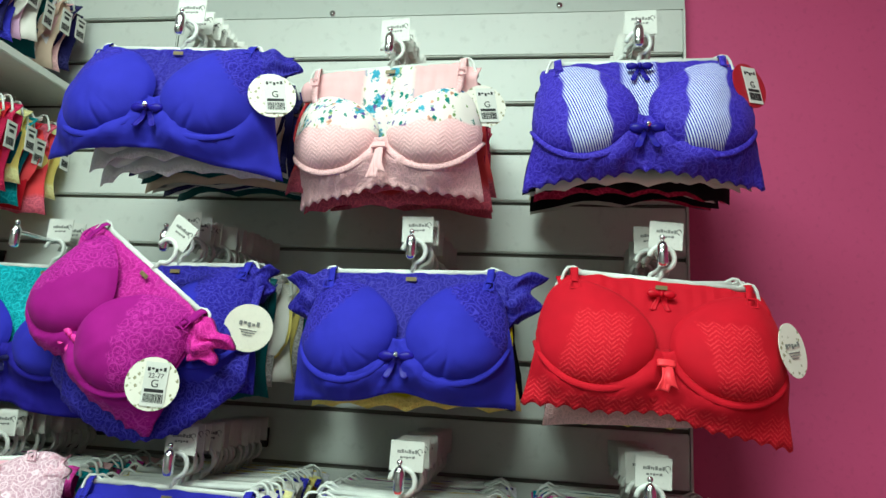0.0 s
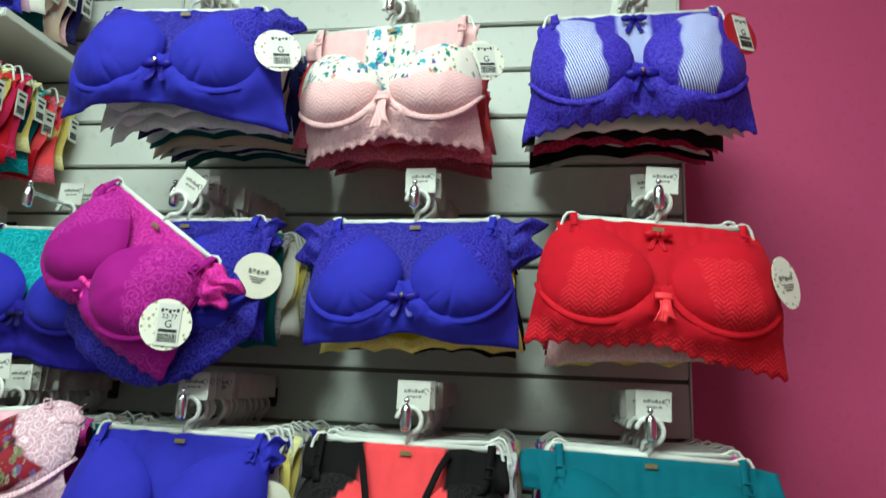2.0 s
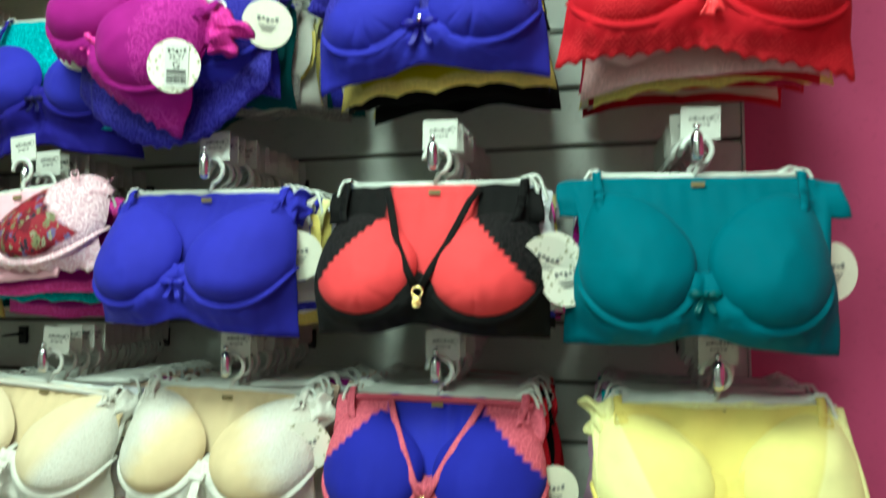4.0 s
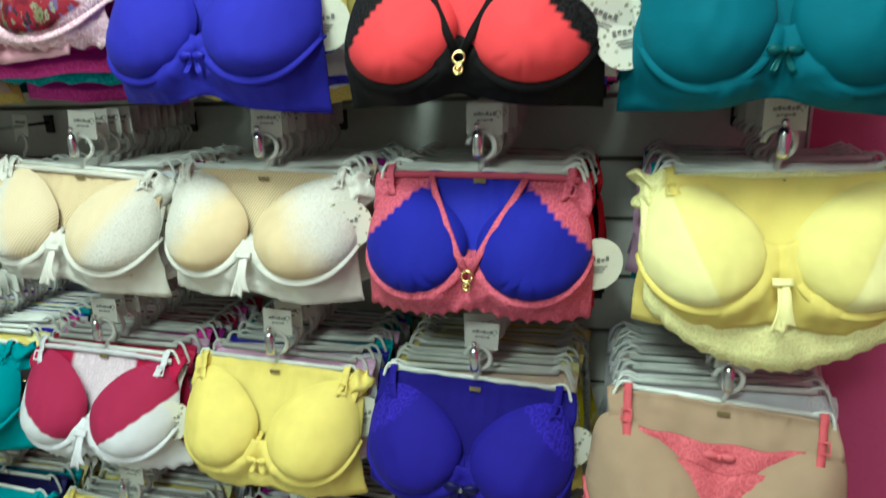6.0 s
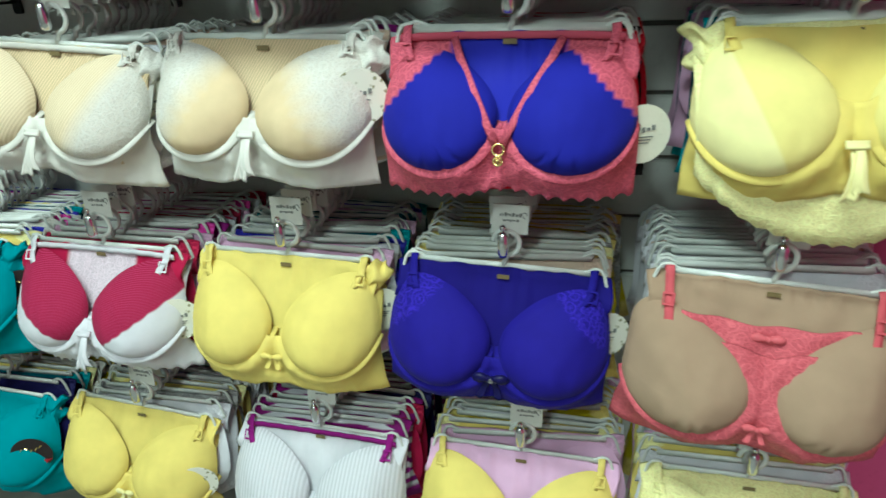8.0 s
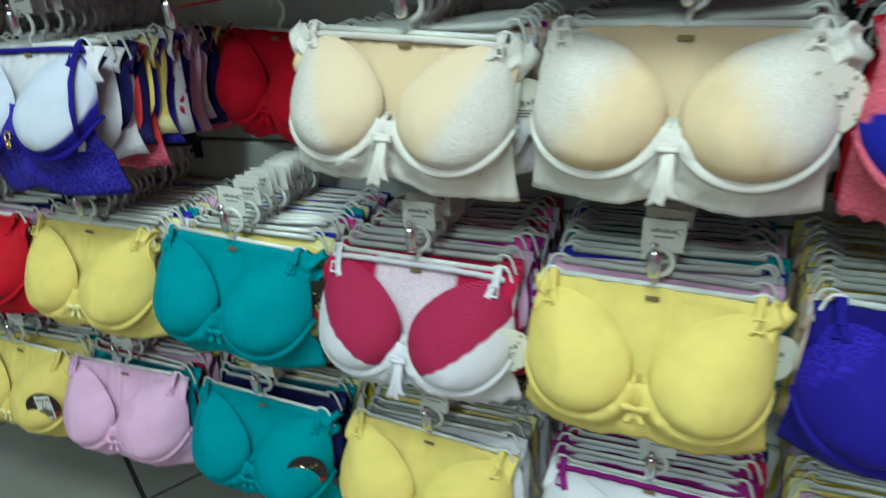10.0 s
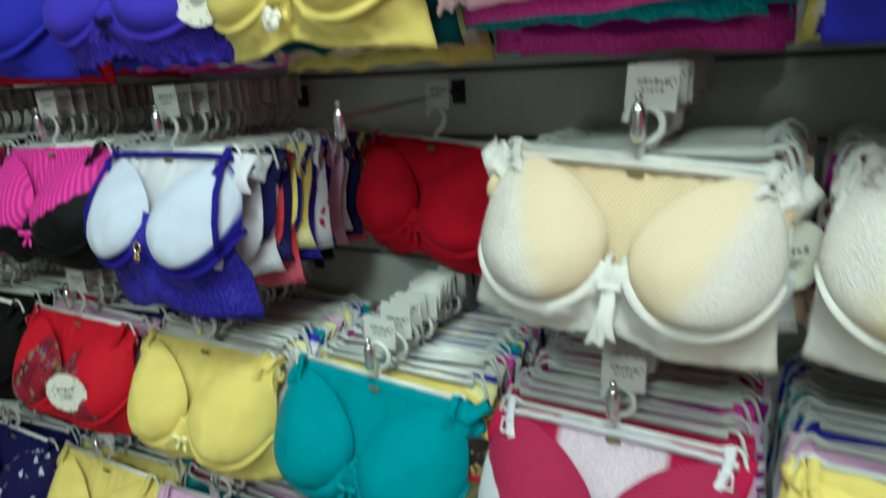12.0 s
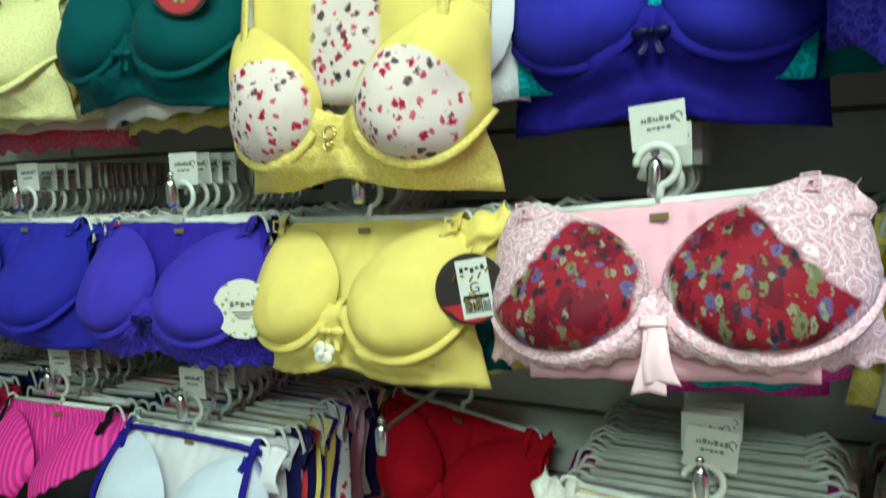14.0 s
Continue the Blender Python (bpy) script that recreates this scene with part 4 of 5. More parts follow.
FRONT = {
    "A2": dict(label="royal blue bra with lace over the upper cups", body=P(BLUE), cup=P(BLUE), cup2=L(DEEP, 1.9), zone="outer", trim="gem_bow", gather=0.7,
               bottom_w=0.19, top_w=0.155, slant=-0.012, folds=((1, 0.075, 0.07, -0.004, L(DEEP, 1.5)),), drop=-0.226, cz=-0.122, b=0.078, lean=0.038, trim_colour=DEEP, panty=L(DEEP, 1.35), seed=1.0, cx=0.084, a=0.078, tags=(("wreath", 0.172, -0.006, -0.125, -12, "", "G"),)),
    "A1": dict(label="blush pink bra with teal flower print and scalloped hem", body=L(BLUSH, 1.12), cup=("zigzag", BLUSH, mul(BLUSH, 1.25)), cup2=FLOWERS, zone="upper_inner", panty=P(BLUSH), panty2=FLOWERS, panty_zone="centre",
               trim="ribbon", trim_colour=BLUSH, scallop=1, lean=0.03, drop=-0.258, cz=-0.158, seed=2.3, bottom_w=0.142, tags=(("wreath", 0.15, 0.016, -0.115, -8, "", "G"),)),
    "A0": dict(label="violet blue lace bra with white pinstriped cup panels", body=L(VIOLET, 1.5), cup=L(VIOLET, 1.5), cup2=PIN, zone="panel", panty=L(VIOLET, 1.4), panty2=PIN, panty_zone="centre", trim="gem_bow", top_bow_z=-0.05, lean=0.04, centre=0.17, drop=-0.236, cz=-0.128, b=0.076, trim_colour=DEEP, top_bow=DEEP, seed=3.1, bottom_w=0.165, scallop=1, a=0.075, cx=0.08, tags=(("red", 0.148, -0.002, -0.09, -10, "", "G"),)),
    "B2": dict(label="magenta bra with curled embroidery, hanging askew", body=P(MAGENTA), cup=P(MAGENTA), cup2=L(MAGENTA, 1.35, lin(192, 52, 156)), zone="outer_wide", trim="bow", trim_colour=FUCHSIA, hem=0.18, hem_lace=L(MAGENTA, 1.4),
               folds=((1, 0.065, 0.055, -0.005, L(lin(196, 30, 140), 1.3)),), cx=0.064, a=0.074, cz=-0.12, bottom_w=0.15, drop=-0.215, lean=0.035, panty=L(lin(176, 22, 134), 1.3), b=0.07, seed=4.0, scallop=1, tags=(("wreath", 0.158, -0.03, -0.125, -30, "22-77", "G"),)),
    "under B2": dict(label="royal blue bra with lace side panels behind the magenta one", body=P(BLUE), cup=P(BLUE), cup2=L(DEEP, 1.5), zone="outer_wide", panty=L(DEEP, 1.6), trim="bow", trim_colour=NAVY, folds=((1, 0.045, 0.06, 0.0, L(DEEP, 1.6)),), panty_low=-0.30, curve=0.085, panty_w=0.15, drop=-0.222, b=0.07, seed=43.0, hem=0.12, hem_lace=L(DEEP, 1.6), tags=(("plain", 0.150, -0.012, -0.135, 8),)),
    "B1": dict(label="royal blue bra with lace cup edges and jewelled bow", body=P(BLUE), cup=P(BLUE), cup2=L(DEEP, 1.9), zone="outer", trim="gem_bow", gather=1.0, panty_w=0.142, folds=((-1, 0.072, 0.078, -0.006, L(DEEP, 1.5)), (1, 0.078, 0.078, 0.0, L(DEEP, 1.5))), trim_colour=DEEP, b=0.069, cz=-0.124, drop=-0.222, panty=L(DEEP, 1.35), seed=5.0, bottom_w=0.16, ),
    "B0": dict(label="bright red bra with lace cup triangles and satin bow", body=P(RED), cup=P(RED), cup2=("zigzag", RED, lin(216, 48, 58)), panty=P(RED), trim="ribbon", trim_colour=lin(240, 60, 70), ribbon=0.035, hem=0.2, hem_lace=("zigzag", RED, lin(216, 48, 58)),
               top_bow=RED, top_bow_z=-0.058, zone="tongue", b=0.069, cz=-0.124, seed=6.0, scallop=1, slant=-0.008, bottom_w=0.18, drop=-0.232, a=0.078, cx=0.085, tags=(("oval", 0.158, -0.018, -0.118, -16),)),
    "B3": dict(label="royal blue bra over aqua lace panties", body=P(DEEP), cup=P(BLUE), panty=L(TEAL, 1.9), panty_w=0.165, panty_low=-0.24, cz=-0.155, trim="bow", trim_colour=NAVY, drop=-0.275, lean=0.04, folds=((1, 0.085, 0.17, 0.0, L(TEAL, 1.9)),), seed=7.0, tags=(("plain", 0.10, -0.055, -0.125, 0),)),
    "B4": dict(label="yellow bra with heart printed cups and lace wings", body=L(YELLOW, 1.1), cup=P(YELLOW), cup2=HEARTS, zone="round", panty=P(YELLOW), panty2=HEARTS, panty_zone="centre", trim="charm", lean=0.03, cz=-0.235, drop=-0.325, cx=0.085, a=0.066, seed=8.0, peak=0.5, top_z=-0.10, panty_low=-0.24),
    "B5": dict(label="dark teal moulded bra", body=P(DARK_TEAL), cup=P(DARK_TEAL), trim="bow", trim_colour=DARK_TEAL, lean=0.035, folds=((1, 0.03, 0.1, 0.0, P(DARK_TEAL)),), seed=9.0, tags=(("black", 0.105, -0.045, -0.09, 0),)),
    "B6": dict(label="pale yellow lace bra", body=L(LEMON, 1.1), cup=L(LEMON, 1.1), trim="ribbon", trim_colour=LEMON, seed=9.7),
    "C0": dict(label="plain teal moulded bra", body=P(GREEN), cup=P(GREEN), trim="bow", trim_colour=DARK_TEAL, a=0.067, b=0.075, cx=0.072, cz=-0.142, drop=-0.24, panty_w=0.166, seed=10.0, tags=(("plain", 0.150, 0.034, -0.15, 0),)),
    "C1": dict(label="coral bra with black lace wings and crossed straps", body=P(BLACK), cup=P(CORAL), cup2=L(BLACK, 1, lin(40, 36, 38)), panty=P(BLACK), panty2=P(CORAL), panty_zone="centre", trim="charm", cross=True, zone="outer", b=0.064, cz=-0.142, seed=11.0, centre=0.4, peak=0.08, a=0.069, gather=0.5, drop=-0.226, cup_label="coral cup edged in black lace",
               tags=(("wreath", 0.148, 0.004, -0.14, 20), ("wreath", 0.158, 0.010, -0.135, -4), ("wreath", 0.172, 0.018, -0.158, -12))),
    "C2": dict(label="plain royal blue moulded bra with narrow bow", body=P(BLUE), cup=P(BLUE), trim="bow", trim_colour=BLUE, panty_w=0.138, folds=((1, 0.04, 0.05, 0.0, P(BLUE)),), cz=-0.124, b=0.066, drop=-0.222, seed=12.0, slant=-0.006, tags=(("plain", 0.140, 0.034, -0.125, 0),)),
    "C3": dict(label="pink lace bra with red flowered cups and ribbon", body=L(lin(232, 180, 196), 1, lin(250, 226, 234)), cup=L(lin(204, 160, 176), 1, lin(248, 224, 232)), cup2=GARDEN, zone="core", panty=P(lin(238, 180, 196)), trim="ribbon", trim_colour=lin(246, 206, 216), ribbon=0.055, ribbon_w=0.013, folds=((1, 0.045, 0.06, 0.004, L(lin(232, 180, 196), 1, lin(250, 226, 234))),), peak=0.34, cz=-0.096, b=0.058, drop=-0.17, seed=13.0, bottom_w=0.172, scallop=1, a=0.078, cx=0.082, ),
    "C4": dict(label="plain yellow moulded bra with white flower bow", body=P(YELLOW), cup=P(YELLOW), trim="bow", trim_colour=YELLOW, flower=True, panty_w=0.138, folds=((1, 0.06, 0.056, 0.012, P(YELLOW)),), a=0.067, cz=-0.107, b=0.06, drop=-0.2, seed=14.0, tags=(("black", 0.152, -0.014, -0.1, -8, "", "G"),)),
    "C5": dict(label="violet blue bra with wide lace hem", panty=P(VIOLET), hem_lace=L(VIOLET, 1.5), trim="bow", trim_colour=NAVY, cz=-0.109, b=0.06, drop=-0.204, hem=0.5, cup=P(lin(64, 52, 178)), body=P(lin(60, 46, 170)), seed=15.0, scallop=1, tags=(("wreath", 0.142, -0.015, -0.13, 0),)),
    "C6": dict(label="plain royal blue moulded bra", body=P(BLUE), cup=P(BLUE), trim="bow", trim_colour=NAVY, cz=-0.112, drop=-0.206, seed=16.0),
    "D0": dict(label="yellow bra with sheer pale cups over lace panties", body=P(YELLOW), cup2=P(LEMON), zone="half", panty=L(LEMON, 1.1), panty_low=-0.268, curve=0.075, panty_w=0.150, gore=-0.1, trim="ribbon", trim_colour=LEMON, folds=((-1, 0.05, 0.06, 0.0, L(LEMON, 1.1)),), b=0.066, a=0.071, inset=(P(YELLOW), -0.043, -0.15, 0.118), cup=P(lin(232, 219, 136)), seed=17.0, cx=0.082, bottom_w=0.16),
    "D1": dict(label="rose lace bra with royal blue cups and gilt charm", body=L(ROSE, 1.3), cup=P(lin(30, 34, 150)), cup2=L(ROSE, 1.3), zone="outer_small", panty=L(ROSE, 1.3), panty2=P(lin(34, 40, 178)), panty_zone="centre", trim="charm", cross=True, gather=1.0, centre=0.46, waist=P(ROSE), drop=-0.218, cz=-0.12, peak=0.12, seed=18.0, scallop=1, tags=(("plain", 0.155, 0.036, -0.15, 0),)),
    "D2": dict(label="white bra with beige ribbed cups and satin ribbon", body=P(CREAM), cup=P(BEIGE), cup2=L(lin(214, 208, 197), 1, CREAM), soft=0.3, zone="outer_wide", panty=RIB, panty2=L(CREAM, 1.05), trim="ribbon", trim_colour=CREAM, folds=((-1, 0.03, 0.06, 0.0, L(CREAM, 1.05)), (1, 0.05, 0.06, 0.0, L(CREAM, 1.05))), drop=-0.207, b=0.061, cz=-0.11, seed=19.0, wire=P(CREAM), tags=(("wreath", 0.135, 0.0, -0.1, 0),)),
    "D3": dict(label="white bra with pleated beige cups and satin ribbon", body=P(CREAM), cup=("stripe", lin(210, 190, 156), lin(224, 206, 174), 86, (0, -30, 0)), cup2=L(lin(214, 208, 197), 1, CREAM), soft=0.2, zone="half", panty=RIB, trim="ribbon", trim_colour=CREAM, folds=((-1, 0.045, 0.06, 0.004, L(CREAM, 1.05)), (1, 0.045, 0.06, 0.0, L(CREAM, 1.05))), waist=P(CREAM), drop=-0.205, b=0.061, cz=-0.11, a=0.067, seed=20.0, wire=P(CREAM), slant=-0.006, tags=(("plain", 0.145, 0.036, -0.11, 0),)),
    "D4": dict(label="plain crimson bra hanging alone at the back of its hook", body=P(CRIMSON), cup=P(CRIMSON), trim="bow", trim_colour=CRIMSON, folds=((1, 0.035, 0.05, 0.0, P(CRIMSON)),), lean=0.03, deep=0.036, seed=21.0, panty_w=0.145),
    "D5": dict(label="royal blue lace bra with white cups", body=L(DEEP, 1.5), cup=P(ICE), cup2=P(DEEP), zone="crescent", panty_w=0.158, panty=P(WHITE), strap=P(DEEP), trim="charm", waist=P(DEEP), edge_strap=True, seed=22.0, gore=-0.1, panty_low=-0.18, drop=-0.25, bottom_w=0.148, wire=P(DEEP), cross=False),
    "D6": dict(label="black bra with pink striped cups", body=P(BLACK), cup=("stripe", FUCHSIA, mul(FUCHSIA, 0.6), 40, (0, 20, 0)), cup2=P(BLACK), zone="lower", panty=("stripe", FUCHSIA, mul(FUCHSIA, 0.6), 40, (0, 20, 0)), trim="bow", trim_colour=FUCHSIA, seed=23.0),
    "E0": dict(label="tan bra with coral lace gusset and satin bows", body=L(lin(198, 90, 100), 1.2), peak=0.42, cup=P(TAN), panty=P(TAN), panty2=P(TAN), trim="bow", top_bow_z=-0.092, panty_low=-0.088, inset=(L(lin(198, 90, 100), 1.2), -0.08, -0.16, 0.10), strap=P(lin(206, 92, 100)), trim_colour=lin(214, 104, 112), top_bow=lin(214, 104, 112), b=0.064, cz=-0.15, drop=-0.242, seed=24.0, gather=0.8, a=0.075, cx=0.083, top_z=-0.085, gore=-0.1, bottom_w=0.166, tags=(("wreath", 0.165, 0.034, -0.18, 0),)),
    "E1": dict(label="deep blue lace bra", body=P(DEEP), cup=P(DEEP), cup2=L(DEEP, 1.3, lin(58, 40, 185)), zone="outer_small", panty=P(lin(24, 16, 110)), trim="gem_bow", trim_colour=NAVY, drop=-0.21, b=0.062, cz=-0.122, seed=25.0, tags=(("wreath", 0.142, 0.034, -0.12, 0),)),
    "E2": dict(label="plain yellow moulded bra", body=P(YELLOW), cup=P(YELLOW), trim="bow", trim_colour=YELLOW, panty_w=0.138, folds=((1, 0.04, 0.05, 0.0, P(YELLOW)), (-1, 0.03, 0.05, 0.0, P(YELLOW))), drop=-0.222, a=0.068, b=0.063, cz=-0.12, seed=26.0, tags=(("plain", 0.138, 0.036, -0.11, 0),)),
    "E3": dict(label="white bra with red dotted upper cups and white lace", body=P(WHITE), cup=P(WHITE), cup2=("stripe", lin(150, 16, 58), lin(172, 52, 90), 170, (0, 90, 0)), zone="inside", panty=P(WINE), panty2=L(lin(214, 196, 206), 1.1), panty_zone="centre", trim="ribbon", trim_colour=WHITE, centre=0.42, waist=P(WHITE), seed=27.0, scallop=1, strap=P(WHITE), wire=P(WHITE), tags=(("wreath", 0.14, 0.004, -0.13, 0),)),
    "E4": dict(label="plain aqua teal moulded bra", body=P(TEAL), cup=P(TEAL), trim="bow", trim_colour=TEAL, panty_w=0.138, folds=((1, 0.045, 0.052, 0.0, P(TEAL)),), seed=28.0, tags=(("black", 0.150, 0.030, -0.11, 0),)),
    "E5": dict(label="plain yellow moulded bra with small bow", body=P(YELLOW), cup=P(YELLOW), trim="bow", trim_colour=LEMON, panty_w=0.138, folds=((1, 0.03, 0.05, 0.0, P(YELLOW)),), seed=29.0),
    "E6": dict(label="red bra with dark flowers and large round tag", body=P(RED), cup=GARDEN, cup2=P(RED), zone="outer_wide", panty=P(RED), trim="bow", trim_colour=RED, seed=30.0, tags=(("wreath", 0.075, -0.055, -0.12, 0),)),
    "F0": dict(label="pale yellow lace bra", body=L(LEMON, 1.1), cup=L(LEMON, 1.1), trim="bow", trim_colour=LEMON, seed=31.0),
    "F1": dict(label="lemon yellow bra with pale pink waistband", body=P(YELLOW), cup=P(YELLOW), panty=P(LILAC), trim="bow", trim_colour=LEMON, seed=32.0),
    "F2": dict(label="white ribbed bra with purple straps", body=P(WHITE), cup=("stripe", mul(WHITE, 0.8), WHITE, 50, (0, 0, 0)), panty=P(WHITE), strap=P(PURPLE), trim="bow", trim_colour=PURPLE, wire=P(WHITE), waist=P(PURPLE), seed=33.0),
    "F3": dict(label="soft yellow crumpled bra", body=P(YELLOW), cup=P(YELLOW), panty=P(YELLOW), trim="bow", trim_colour=LEMON, seed=34.0, gather=0.6, tags=(("wreath", 0.125, -0.01, -0.13, 0),)),
    "F4": dict(label="aqua teal bra with round black tag", body=P(TEAL), cup=P(TEAL), trim="bow", trim_colour=TEAL, panty_w=0.138, folds=((1, 0.035, 0.05, 0.0, P(TEAL)),), seed=35.0, tags=(("black", 0.118, -0.022, -0.115, 0),)),
    "F5": dict(label="lilac pink moulded bra", body=P(LILAC), cup=P(LILAC), trim="bow", trim_colour=LILAC, seed=36.0),
    "F6": dict(label="yellow bra with round black tag", body=P(YELLOW), cup=P(YELLOW), trim="bow", trim_colour=LEMON, seed=37.0, tags=(("black", 0.118, -0.03, -0.12, 0, "", "G"),)),
    "F7": dict(label="dark blue flower printed bra", body=P(NAVY), cup=("floral", NAVY, ((ICE, 50, 0.25),)), trim="bow", trim_colour=NAVY, seed=38.0),
    # B7, C7 and D7 are added stock, there to keep light off the left wall
    "B7": dict(label="beige bra with lace hem, added past the last column to shade the wall", body=P(BEIGE), cup=P(BEIGE), hem=0.2, hem_lace=L(CREAM, 1.1), trim="bow", trim_colour=CREAM, seed=40.0),
    "C7": dict(label="plain navy blue moulded bra, added past the last column to shade the wall", body=P(NAVY), cup=P(NAVY), trim="bow", trim_colour=NAVY, seed=41.0),
    "D7": dict(label="plain wine red moulded bra, added past the last column to shade the wall", body=P(WINE), cup=P(WINE), trim="bow", trim_colour=WINE, seed=42.0),
    "E7": dict(label="black bra with lace hem", body=P(BLACK), cup=P(BLACK), trim="bow", trim_colour=BLACK, seed=39.0),
}

ROW_Z = {"A": 2.025, "B": 1.697, "C": 1.373, "D": 1.093, "E": 0.796, "F": 0.492}
# hook: x, tip y, front hanger's y behind the tip, roll, yaw, colours of the stack, how many, spacing
HOOKS = {
    "A2": (-0.372, 1.03, 0.012, 1, 2, "white white dark_teal beige navy cream navy", 9, 0.026),
    "A1": (-0.056, 1.10, 0.012, -3, -2, "coral wine coral blush wine", 9, 0.026),
    "A0": (0.325, 1.09, 0.012, -1, 0, "cream cream black yellow wine dark_teal", 9, 0.026),
    "B2": (-0.391, 1.10, 0.012, 33, -12, "dark_teal royal_blue grey_lace cream yellow grey_lace", 12, 0.021),
    "B1": (0.0, 1.10, 0.012, -1, 0, "mustard navy print navy black", 8, 0.03),
    "B0": (0.358, 1.10, 0.012, 4, 1, "blush beige red mustard wine", 8, 0.028),
    "B3": (-0.650, 1.10, 0.085, 1, 0, "aqua teal cream beige magenta", 9, 0.026),
    "B4": (-0.940, 1.08, 0.012, 1, 1, "white print wine beige cream", 10, 0.024),
    "B5": (-1.240, 1.10, 0.012, 3, 0, "cream dark_teal mustard beige", 9, 0.026),
    "B6": (-1.550, 1.10, 0.012, 0, 0, "yellow beige coral cream", 9, 0.026),
    "C0": (0.337, 1.085, 0.012, 2, 0, "magenta white royal_blue yellow teal plum white", 13, 0.02),
    "C1": (0.010, 1.07, 0.012, 1, 0, "white royal_blue black white magenta white yellow", 13, 0.02),
    "C2": (-0.317, 1.066, 0.012, 1, 0, "cream royal_blue yellow white mustard cream", 13, 0.02),
    "C3": (-0.648, 1.10, 0.0, -5, -2, "magenta teal cream aqua blush", 9, 0.026),
    "C4": (-0.958, 1.10, 0.012, -1, -5, "dark_teal yellow cream beige mustard", 12, 0.021),
    "C5": (-1.225, 1.09, 0.012, 0, 0, "navy royal_blue beige magenta white", 13, 0.02),
    "C6": (-1.548, 1.10, 0.012, 0, 0, "royal_blue red cream wine white", 11, 0.023),
    "D0": (0.357, 1.10, 0.025, -1, 0, "cream teal dark_teal lilac", 9, 0.026),
    "D1": (0.005, 1.10, 0.012, 1, 0, "red black white black", 8, 0.028),
    "D2": (-0.302, 1.10, 0.012, 2, 0, "cream beige white plum beige", 13, 0.02),
    "D3": (-0.609, 1.10, 0.012, 5, 2, "white beige blush plum beige", 11, 0.023),
    "D4": (-0.939, 1.09, 0.235, 3, -14, "", 0, 0.02),
    "D5": (-1.241, 1.09, 0.012, -1, -3, "white navy coral yellow royal_blue print black royal_blue lilac", 12, 0.021),
    "D6": (-1.522, 1.10, 0.012, -2, 0, "black coral navy white yellow", 13, 0.02),
    "E0": (0.322, 1.10, 0.005, 5, 0, "white white white white white beige", 14, 0.018),
    "E1": (-0.005, 1.10, 0.012, 4, 2, "beige mustard yellow grey_lace mustard", 9, 0.03),
    "E2": (-0.318, 1.10, 0.012, 2, 0, "lilac white royal_blue teal white lilac teal white teal", 15, 0.018),
    "E3": (-0.628, 1.10, 0.012, 2, 0, "wine lilac white magenta plum white wine lilac", 15, 0.018),
    "E4": (-0.939, 1.10, 0.012, 4, 0, "yellow royal_blue cream white magenta white royal_blue teal", 15, 0.018),
    "E5": (-1.250, 1.10, 0.012, 1, 0, "cream yellow white royal_blue teal white yellow lilac", 15, 0.018),
    "E6": (-1.558, 1.10, 0.012, 1, 0, "lilac navy red white black yellow", 14, 0.019),
    "F0": (0.330, 1.10, 0.012, 1, 0, "white yellow lilac white mustard", 14, 0.019),
    "F1": (0.016, 1.10, 0.012, 2, 0, "lilac yellow mustard white mustard", 13, 0.02),
    "F2": (-0.306, 1.10, 0.012, 2, 0, "plum plum wine plum navy plum", 14, 0.019),
    "F3": (-0.635, 1.10, 0.012, 5, 0, "white grey_lace yellow cream white", 14, 0.019),
    "F4": (-0.956, 1.10, 0.012, 3, 0, "navy teal yellow cream mustard", 14, 0.019),
    "F5": (-1.283, 1.10, 0.012, 2, 4, "teal wine lilac mustard white", 14, 0.019),
    "F6": (-1.582, 1.10, 0.012, 2, 0, "yellow teal cream wine", 13, 0.02),
    "F7": (-1.880, 1.10, 0.012, 2, 0, "navy cream wine", 12, 0.021),
    # added hooks B7, C7, D7: their invented stacks shade the wall at the far left
    "B7": (-1.860, 1.10, 0.012, 1, 0, "beige cream navy wine", 10, 0.025),
    "C7": (-1.870, 1.10, 0.012, 1, 0, "navy royal_blue cream black", 12, 0.021),
    "D7": (-1.850, 1.10, 0.012, 1, 0, "wine black navy lilac", 12, 0.021),
    "E7": (-1.870, 1.10, 0.012, 2, 0, "black navy wine white", 12, 0.021),
}
ROWS_WORDS = {"A": "top", "B": "second", "C": "third", "D": "fourth", "E": "fifth", "F": "lowest"}

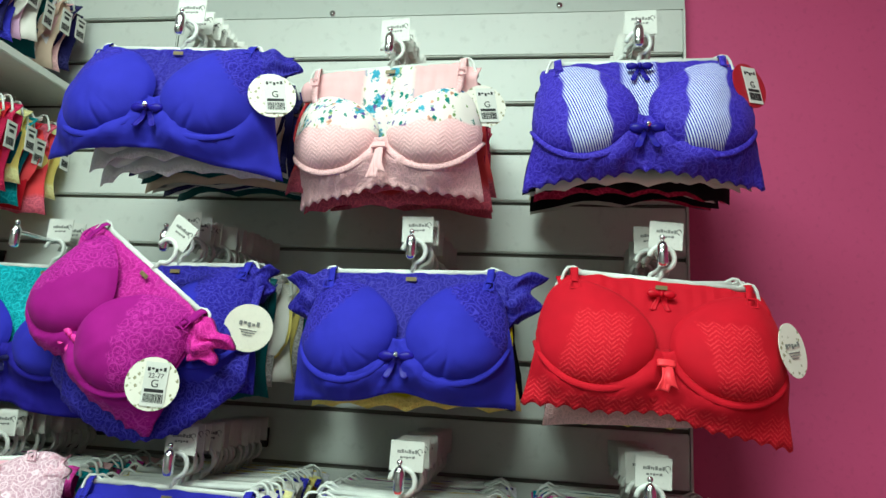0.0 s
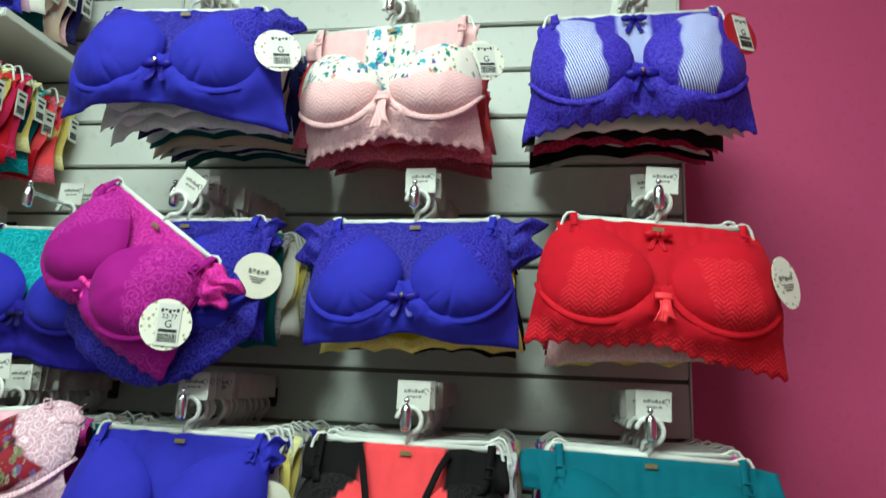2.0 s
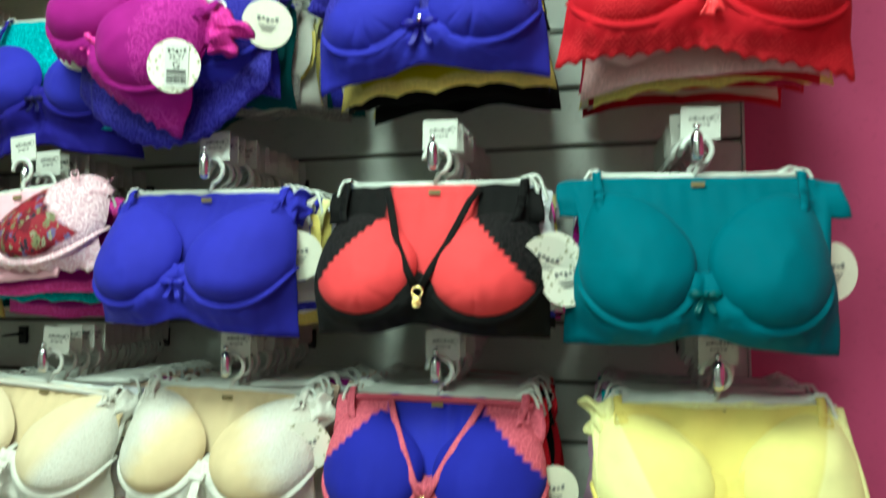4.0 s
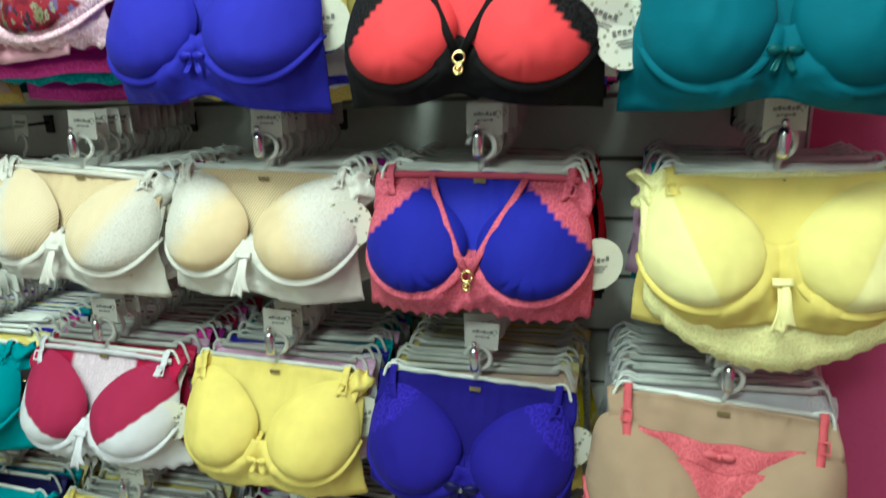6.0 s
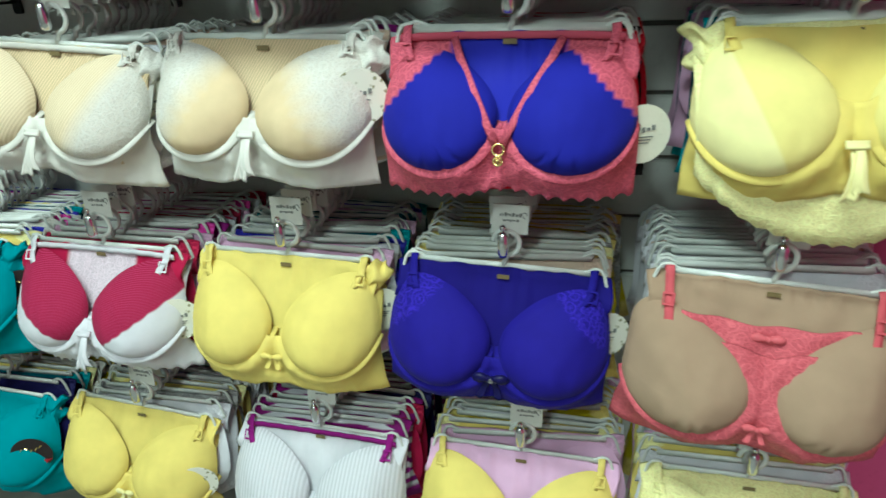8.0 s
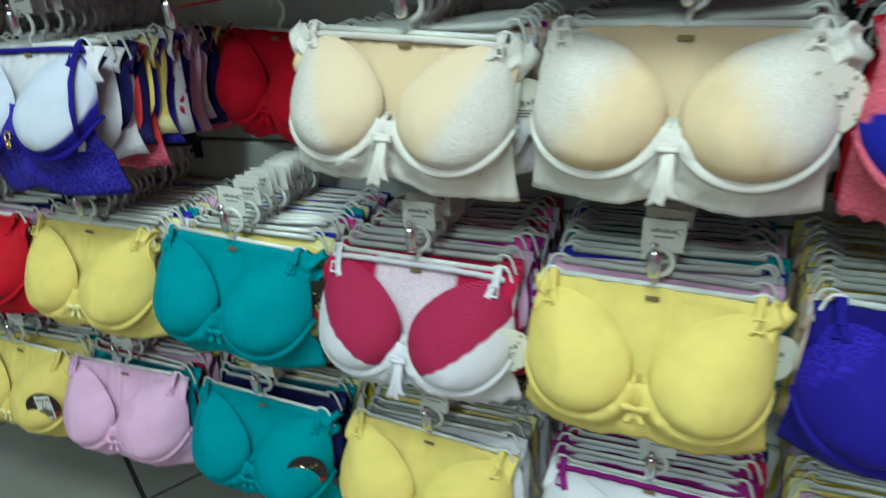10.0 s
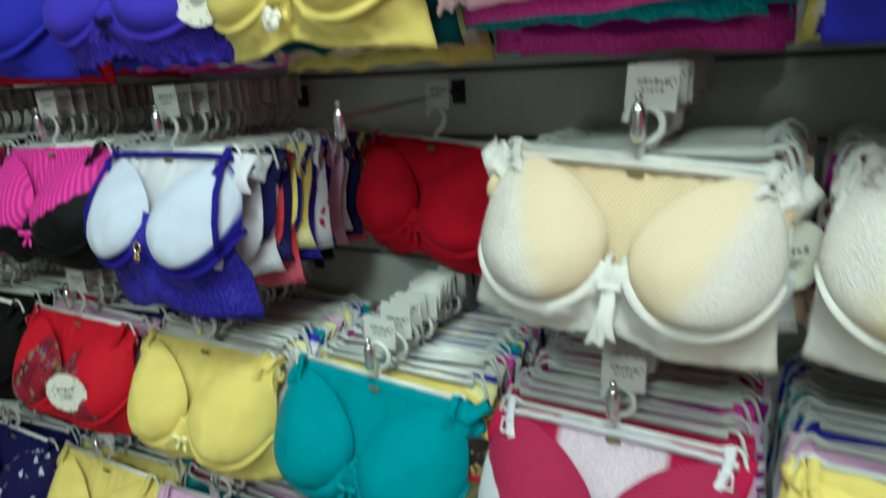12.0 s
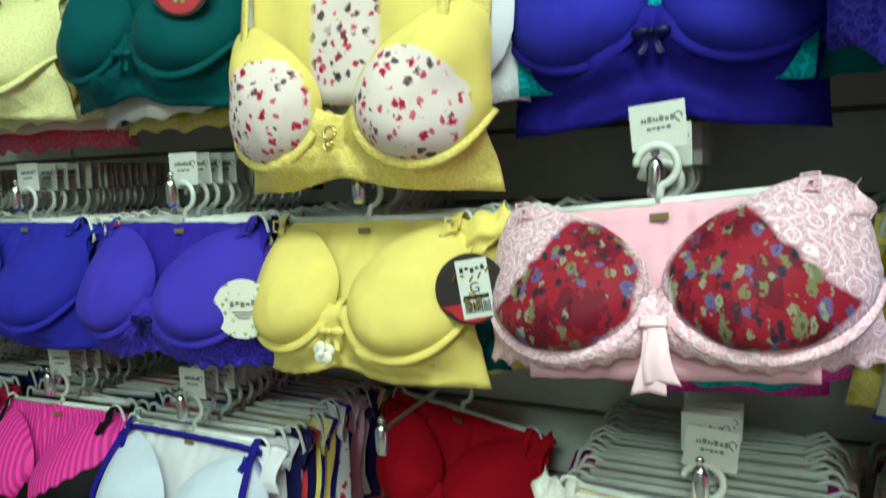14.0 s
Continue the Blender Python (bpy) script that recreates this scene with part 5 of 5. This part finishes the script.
for key, (x, y, gap, roll, yaw, colours, count, pitch) in HOOKS.items():
    z, rng = ROW_Z[key[0]], random.Random(key)
    group = "sets hanging in the " + ROWS_WORDS[key[0]] + " row"
    display_hook(x, y, z)
    ahead = (0.042, -0.075, -0.024) if key == "B2" else (-0.008, 0.0, -0.016) if key == "D4" else (0.0, -0.012, 0.015) if key == "C3" else (0.0, 0.0, 0.0)
    front_set(FRONT[key], pose(x + ahead[0], y + gap + ahead[1], z - 0.001 + ahead[2], 0, roll, yaw), group)
    if key == "B2":
        front_set(FRONT["under B2"], pose(x + 0.018, y + 0.014, z - 0.001, 0, -1, 1), group)
    names = [c.replace("_", " ") for c in colours.split()]
    by, k = y + gap + (0.018 if key == "B2" else 0.03 if key in ("E0", "B4") else 0.012), -1
    while count:
        k += 1
        by += (min(pitch, 0.019) if k < 5 else 0.0125 if key[0] in "CEF" else 0.016) * rng.uniform(0.75, 1.3)
        if by > WALL_Y - 0.045:
            break
        m = pose(x + rng.uniform(-0.007, 0.007) + (min(0.05, 0.012 + 0.005 * k) if key == "B2" else -0.016 if key == "B0" and k == 0 else 0.0), by, z - 0.001, 0, rng.uniform(-2.5, 2.5), rng.uniform(-3, 3))
        colour = STACK[names[k % len(names)]]
        if k < 5 or colour[0] not in BACKS:
            back_set(colour, m, group, k < 3, low=((1.13, 1.08, 1.05, 1.02, 1.0)[min(k, 4)] if key[0] in "AB" else 0.82 if key == "C3" else 0.96))
        else:
            REST.append((colour[0], m))

# ---- shelf with more sets at the upper left ----
shelf = slab("shelf", -1.95, -0.79, 1.13, 1.398, 2.05, 2.068, SHELF_MAT, "white board shelf on the slatted wall", "shelf", 0.002)
v, f = tube([(-0.80, 1.128, 2.059), (-1.94, 1.128, 2.059)], 0.006, 8)
part("front_rail", mesh_of("front_rail", v, f, CHROME), shelf, "chrome front rail")
rng = random.Random(11)
for n_row, (bx, bz, ys, cols) in enumerate(((-0.955, 2.30, 1.15, "navy royal_blue lilac cream dark_teal print beige blush"), (-1.30, 2.30, 1.15, "wine cream navy lilac"), (-0.955, 2.02, 1.15, "coral yellow red wine yellow teal red"), (-1.30, 2.02, 1.15, "yellow wine coral teal"))):
    names = [c.replace("_", " ") for c in cols.split()]
    display_hook(bx, ys - 0.02, bz)
    for k in range(9):
        back_set(STACK[names[k % len(names)]], pose(bx + rng.uniform(-0.006, 0.006), ys + 0.024 * k, bz, 0, rng.uniform(-3, 3), rng.uniform(-4, 4)), "sets hanging beside the shelf", k < 1, bx > -1.0 and k % 2 == 0)
join_rest()

# ---- ceiling lights ----
for lx, ly in ((-0.22, 0.0), (-2.05, -0.9), (-0.30, -1.75)):
    half = 0.6 if (lx, ly) == (-0.22, 0.0) else 0.3
    v, f = join(box(lx, ly - 0.31, 2.79, 2 * half + 0.04, 0.02, 0.02), box(lx, ly + 0.31, 2.79, 2 * half + 0.04, 0.02, 0.02), box(lx - half - 0.01, ly, 2.79, 0.02, 0.6, 0.02), box(lx + half + 0.01, ly, 2.79, 0.02, 0.6, 0.02))
    lamp = thing("ceiling_light", mesh_of("ceiling_light", v, f, SHELF_MAT, False), Matrix(), "flat white ceiling light panel", "ceiling light", "ceiling lights")
    n = Nodes("light_diffuser")
    n.bsdf.inputs["Emission Color"].default_value, n.bsdf.inputs["Emission Strength"].default_value = (0.95, 1, 0.97, 1), 3.0
    v, f = box(lx, ly, 2.795, 2 * half, 0.6, 0.006)
    part("diffuser", mesh_of("diffuser", v, f, n.finish((0.9, 0.9, 0.9), None, 0.6), False), lamp)

# ---- slats of the wall ----
SLATS = {}


def slat(x0, x1, z0, z1):
    """One slat with a rounded front edge; alike slats share their mesh."""
    key = (round(x1 - x0, 3), round(z1 - z0, 3))
    if key not in SLATS:
        v, f = box(0, 0, 0, x1 - x0, 0.013, z1 - z0, 0.0025)
        SLATS[key] = mesh_of("slat", v, f, SLAT, False)
    ob = part("slat", SLATS[key], backing)
    ob.matrix_world = Matrix.Translation(((x0 + x1) / 2, 1.4055, (z0 + z1) / 2))


PITCH, GAP = 0.102, 0.008
zt = TOP_Z
while zt > 0.1:
    slat(SEAM_X + 0.0015 if zt > TOP_Z - 0.01 else -1.83, EDGE_X - 0.0045, zt - PITCH + GAP, zt)
    zt -= PITCH
zt = TOP_Z + 5 * PITCH
while zt > 0.1:
    for x0, x1 in ((-1.83, SEAM_X - 0.0015), (-3.05, -1.833))[0 if zt > TOP_Z - 0.01 else 1:]:
        slat(x0, x1, zt - PITCH + GAP, min(zt, 2.79))
    zt -= PITCH

# ---- floor tiles ----
TURN_TILE, SIDE = radians(-30.5), 0.60
tile_v, tile_f = box(0, 0, -0.004, SIDE - 0.011, SIDE - 0.011, 0.008, 0.0015)
tile_me = mesh_of("tile", tile_v, tile_f, TILE, False)


def cut_tile(m):
    """A tile sawn off along the walls; none where it lies outside."""
    bm = bmesh.new()
    bm.from_mesh(tile_me)
    for co, no in (((-3.3, 0, 0), (-1, 0, 0)), ((2.3, 0, 0), (1, 0, 0)), ((0, -2.5, 0), (0, -1, 0)), ((0, 1.425, 0), (0, 1, 0))):
        inv = m.inverted()
        bmesh.ops.bisect_plane(bm, geom=bm.verts[:] + bm.edges[:] + bm.faces[:], plane_co=inv @ Vector(co), plane_no=inv.to_3x3() @ Vector(no), clear_outer=True)
    me = bpy.data.meshes.new("tile")
    bm.to_mesh(me)
    bm.free()
    me.materials.append(TILE)
    return me


for i in range(-9, 10):
    for j in range(-9, 10):
        p = Matrix.Rotation(TURN_TILE, 4, "Z") @ Vector(((i + 0.5) * SIDE, (j + 0.5) * SIDE, 0))
        cx, cy = -1.45 + p.x, 1.165 + p.y
        if -3.7 < cx < 2.7 and -2.9 < cy < 1.83:
            m = Matrix.Translation((cx, cy, 0)) @ Matrix.Rotation(TURN_TILE, 4, "Z")
            inner = -2.87 < cx < 1.87 and -2.07 < cy < 0.99
            me = tile_me if inner else cut_tile(m)
            if len(me.polygons):
                part("tile", me, floor).matrix_world = m
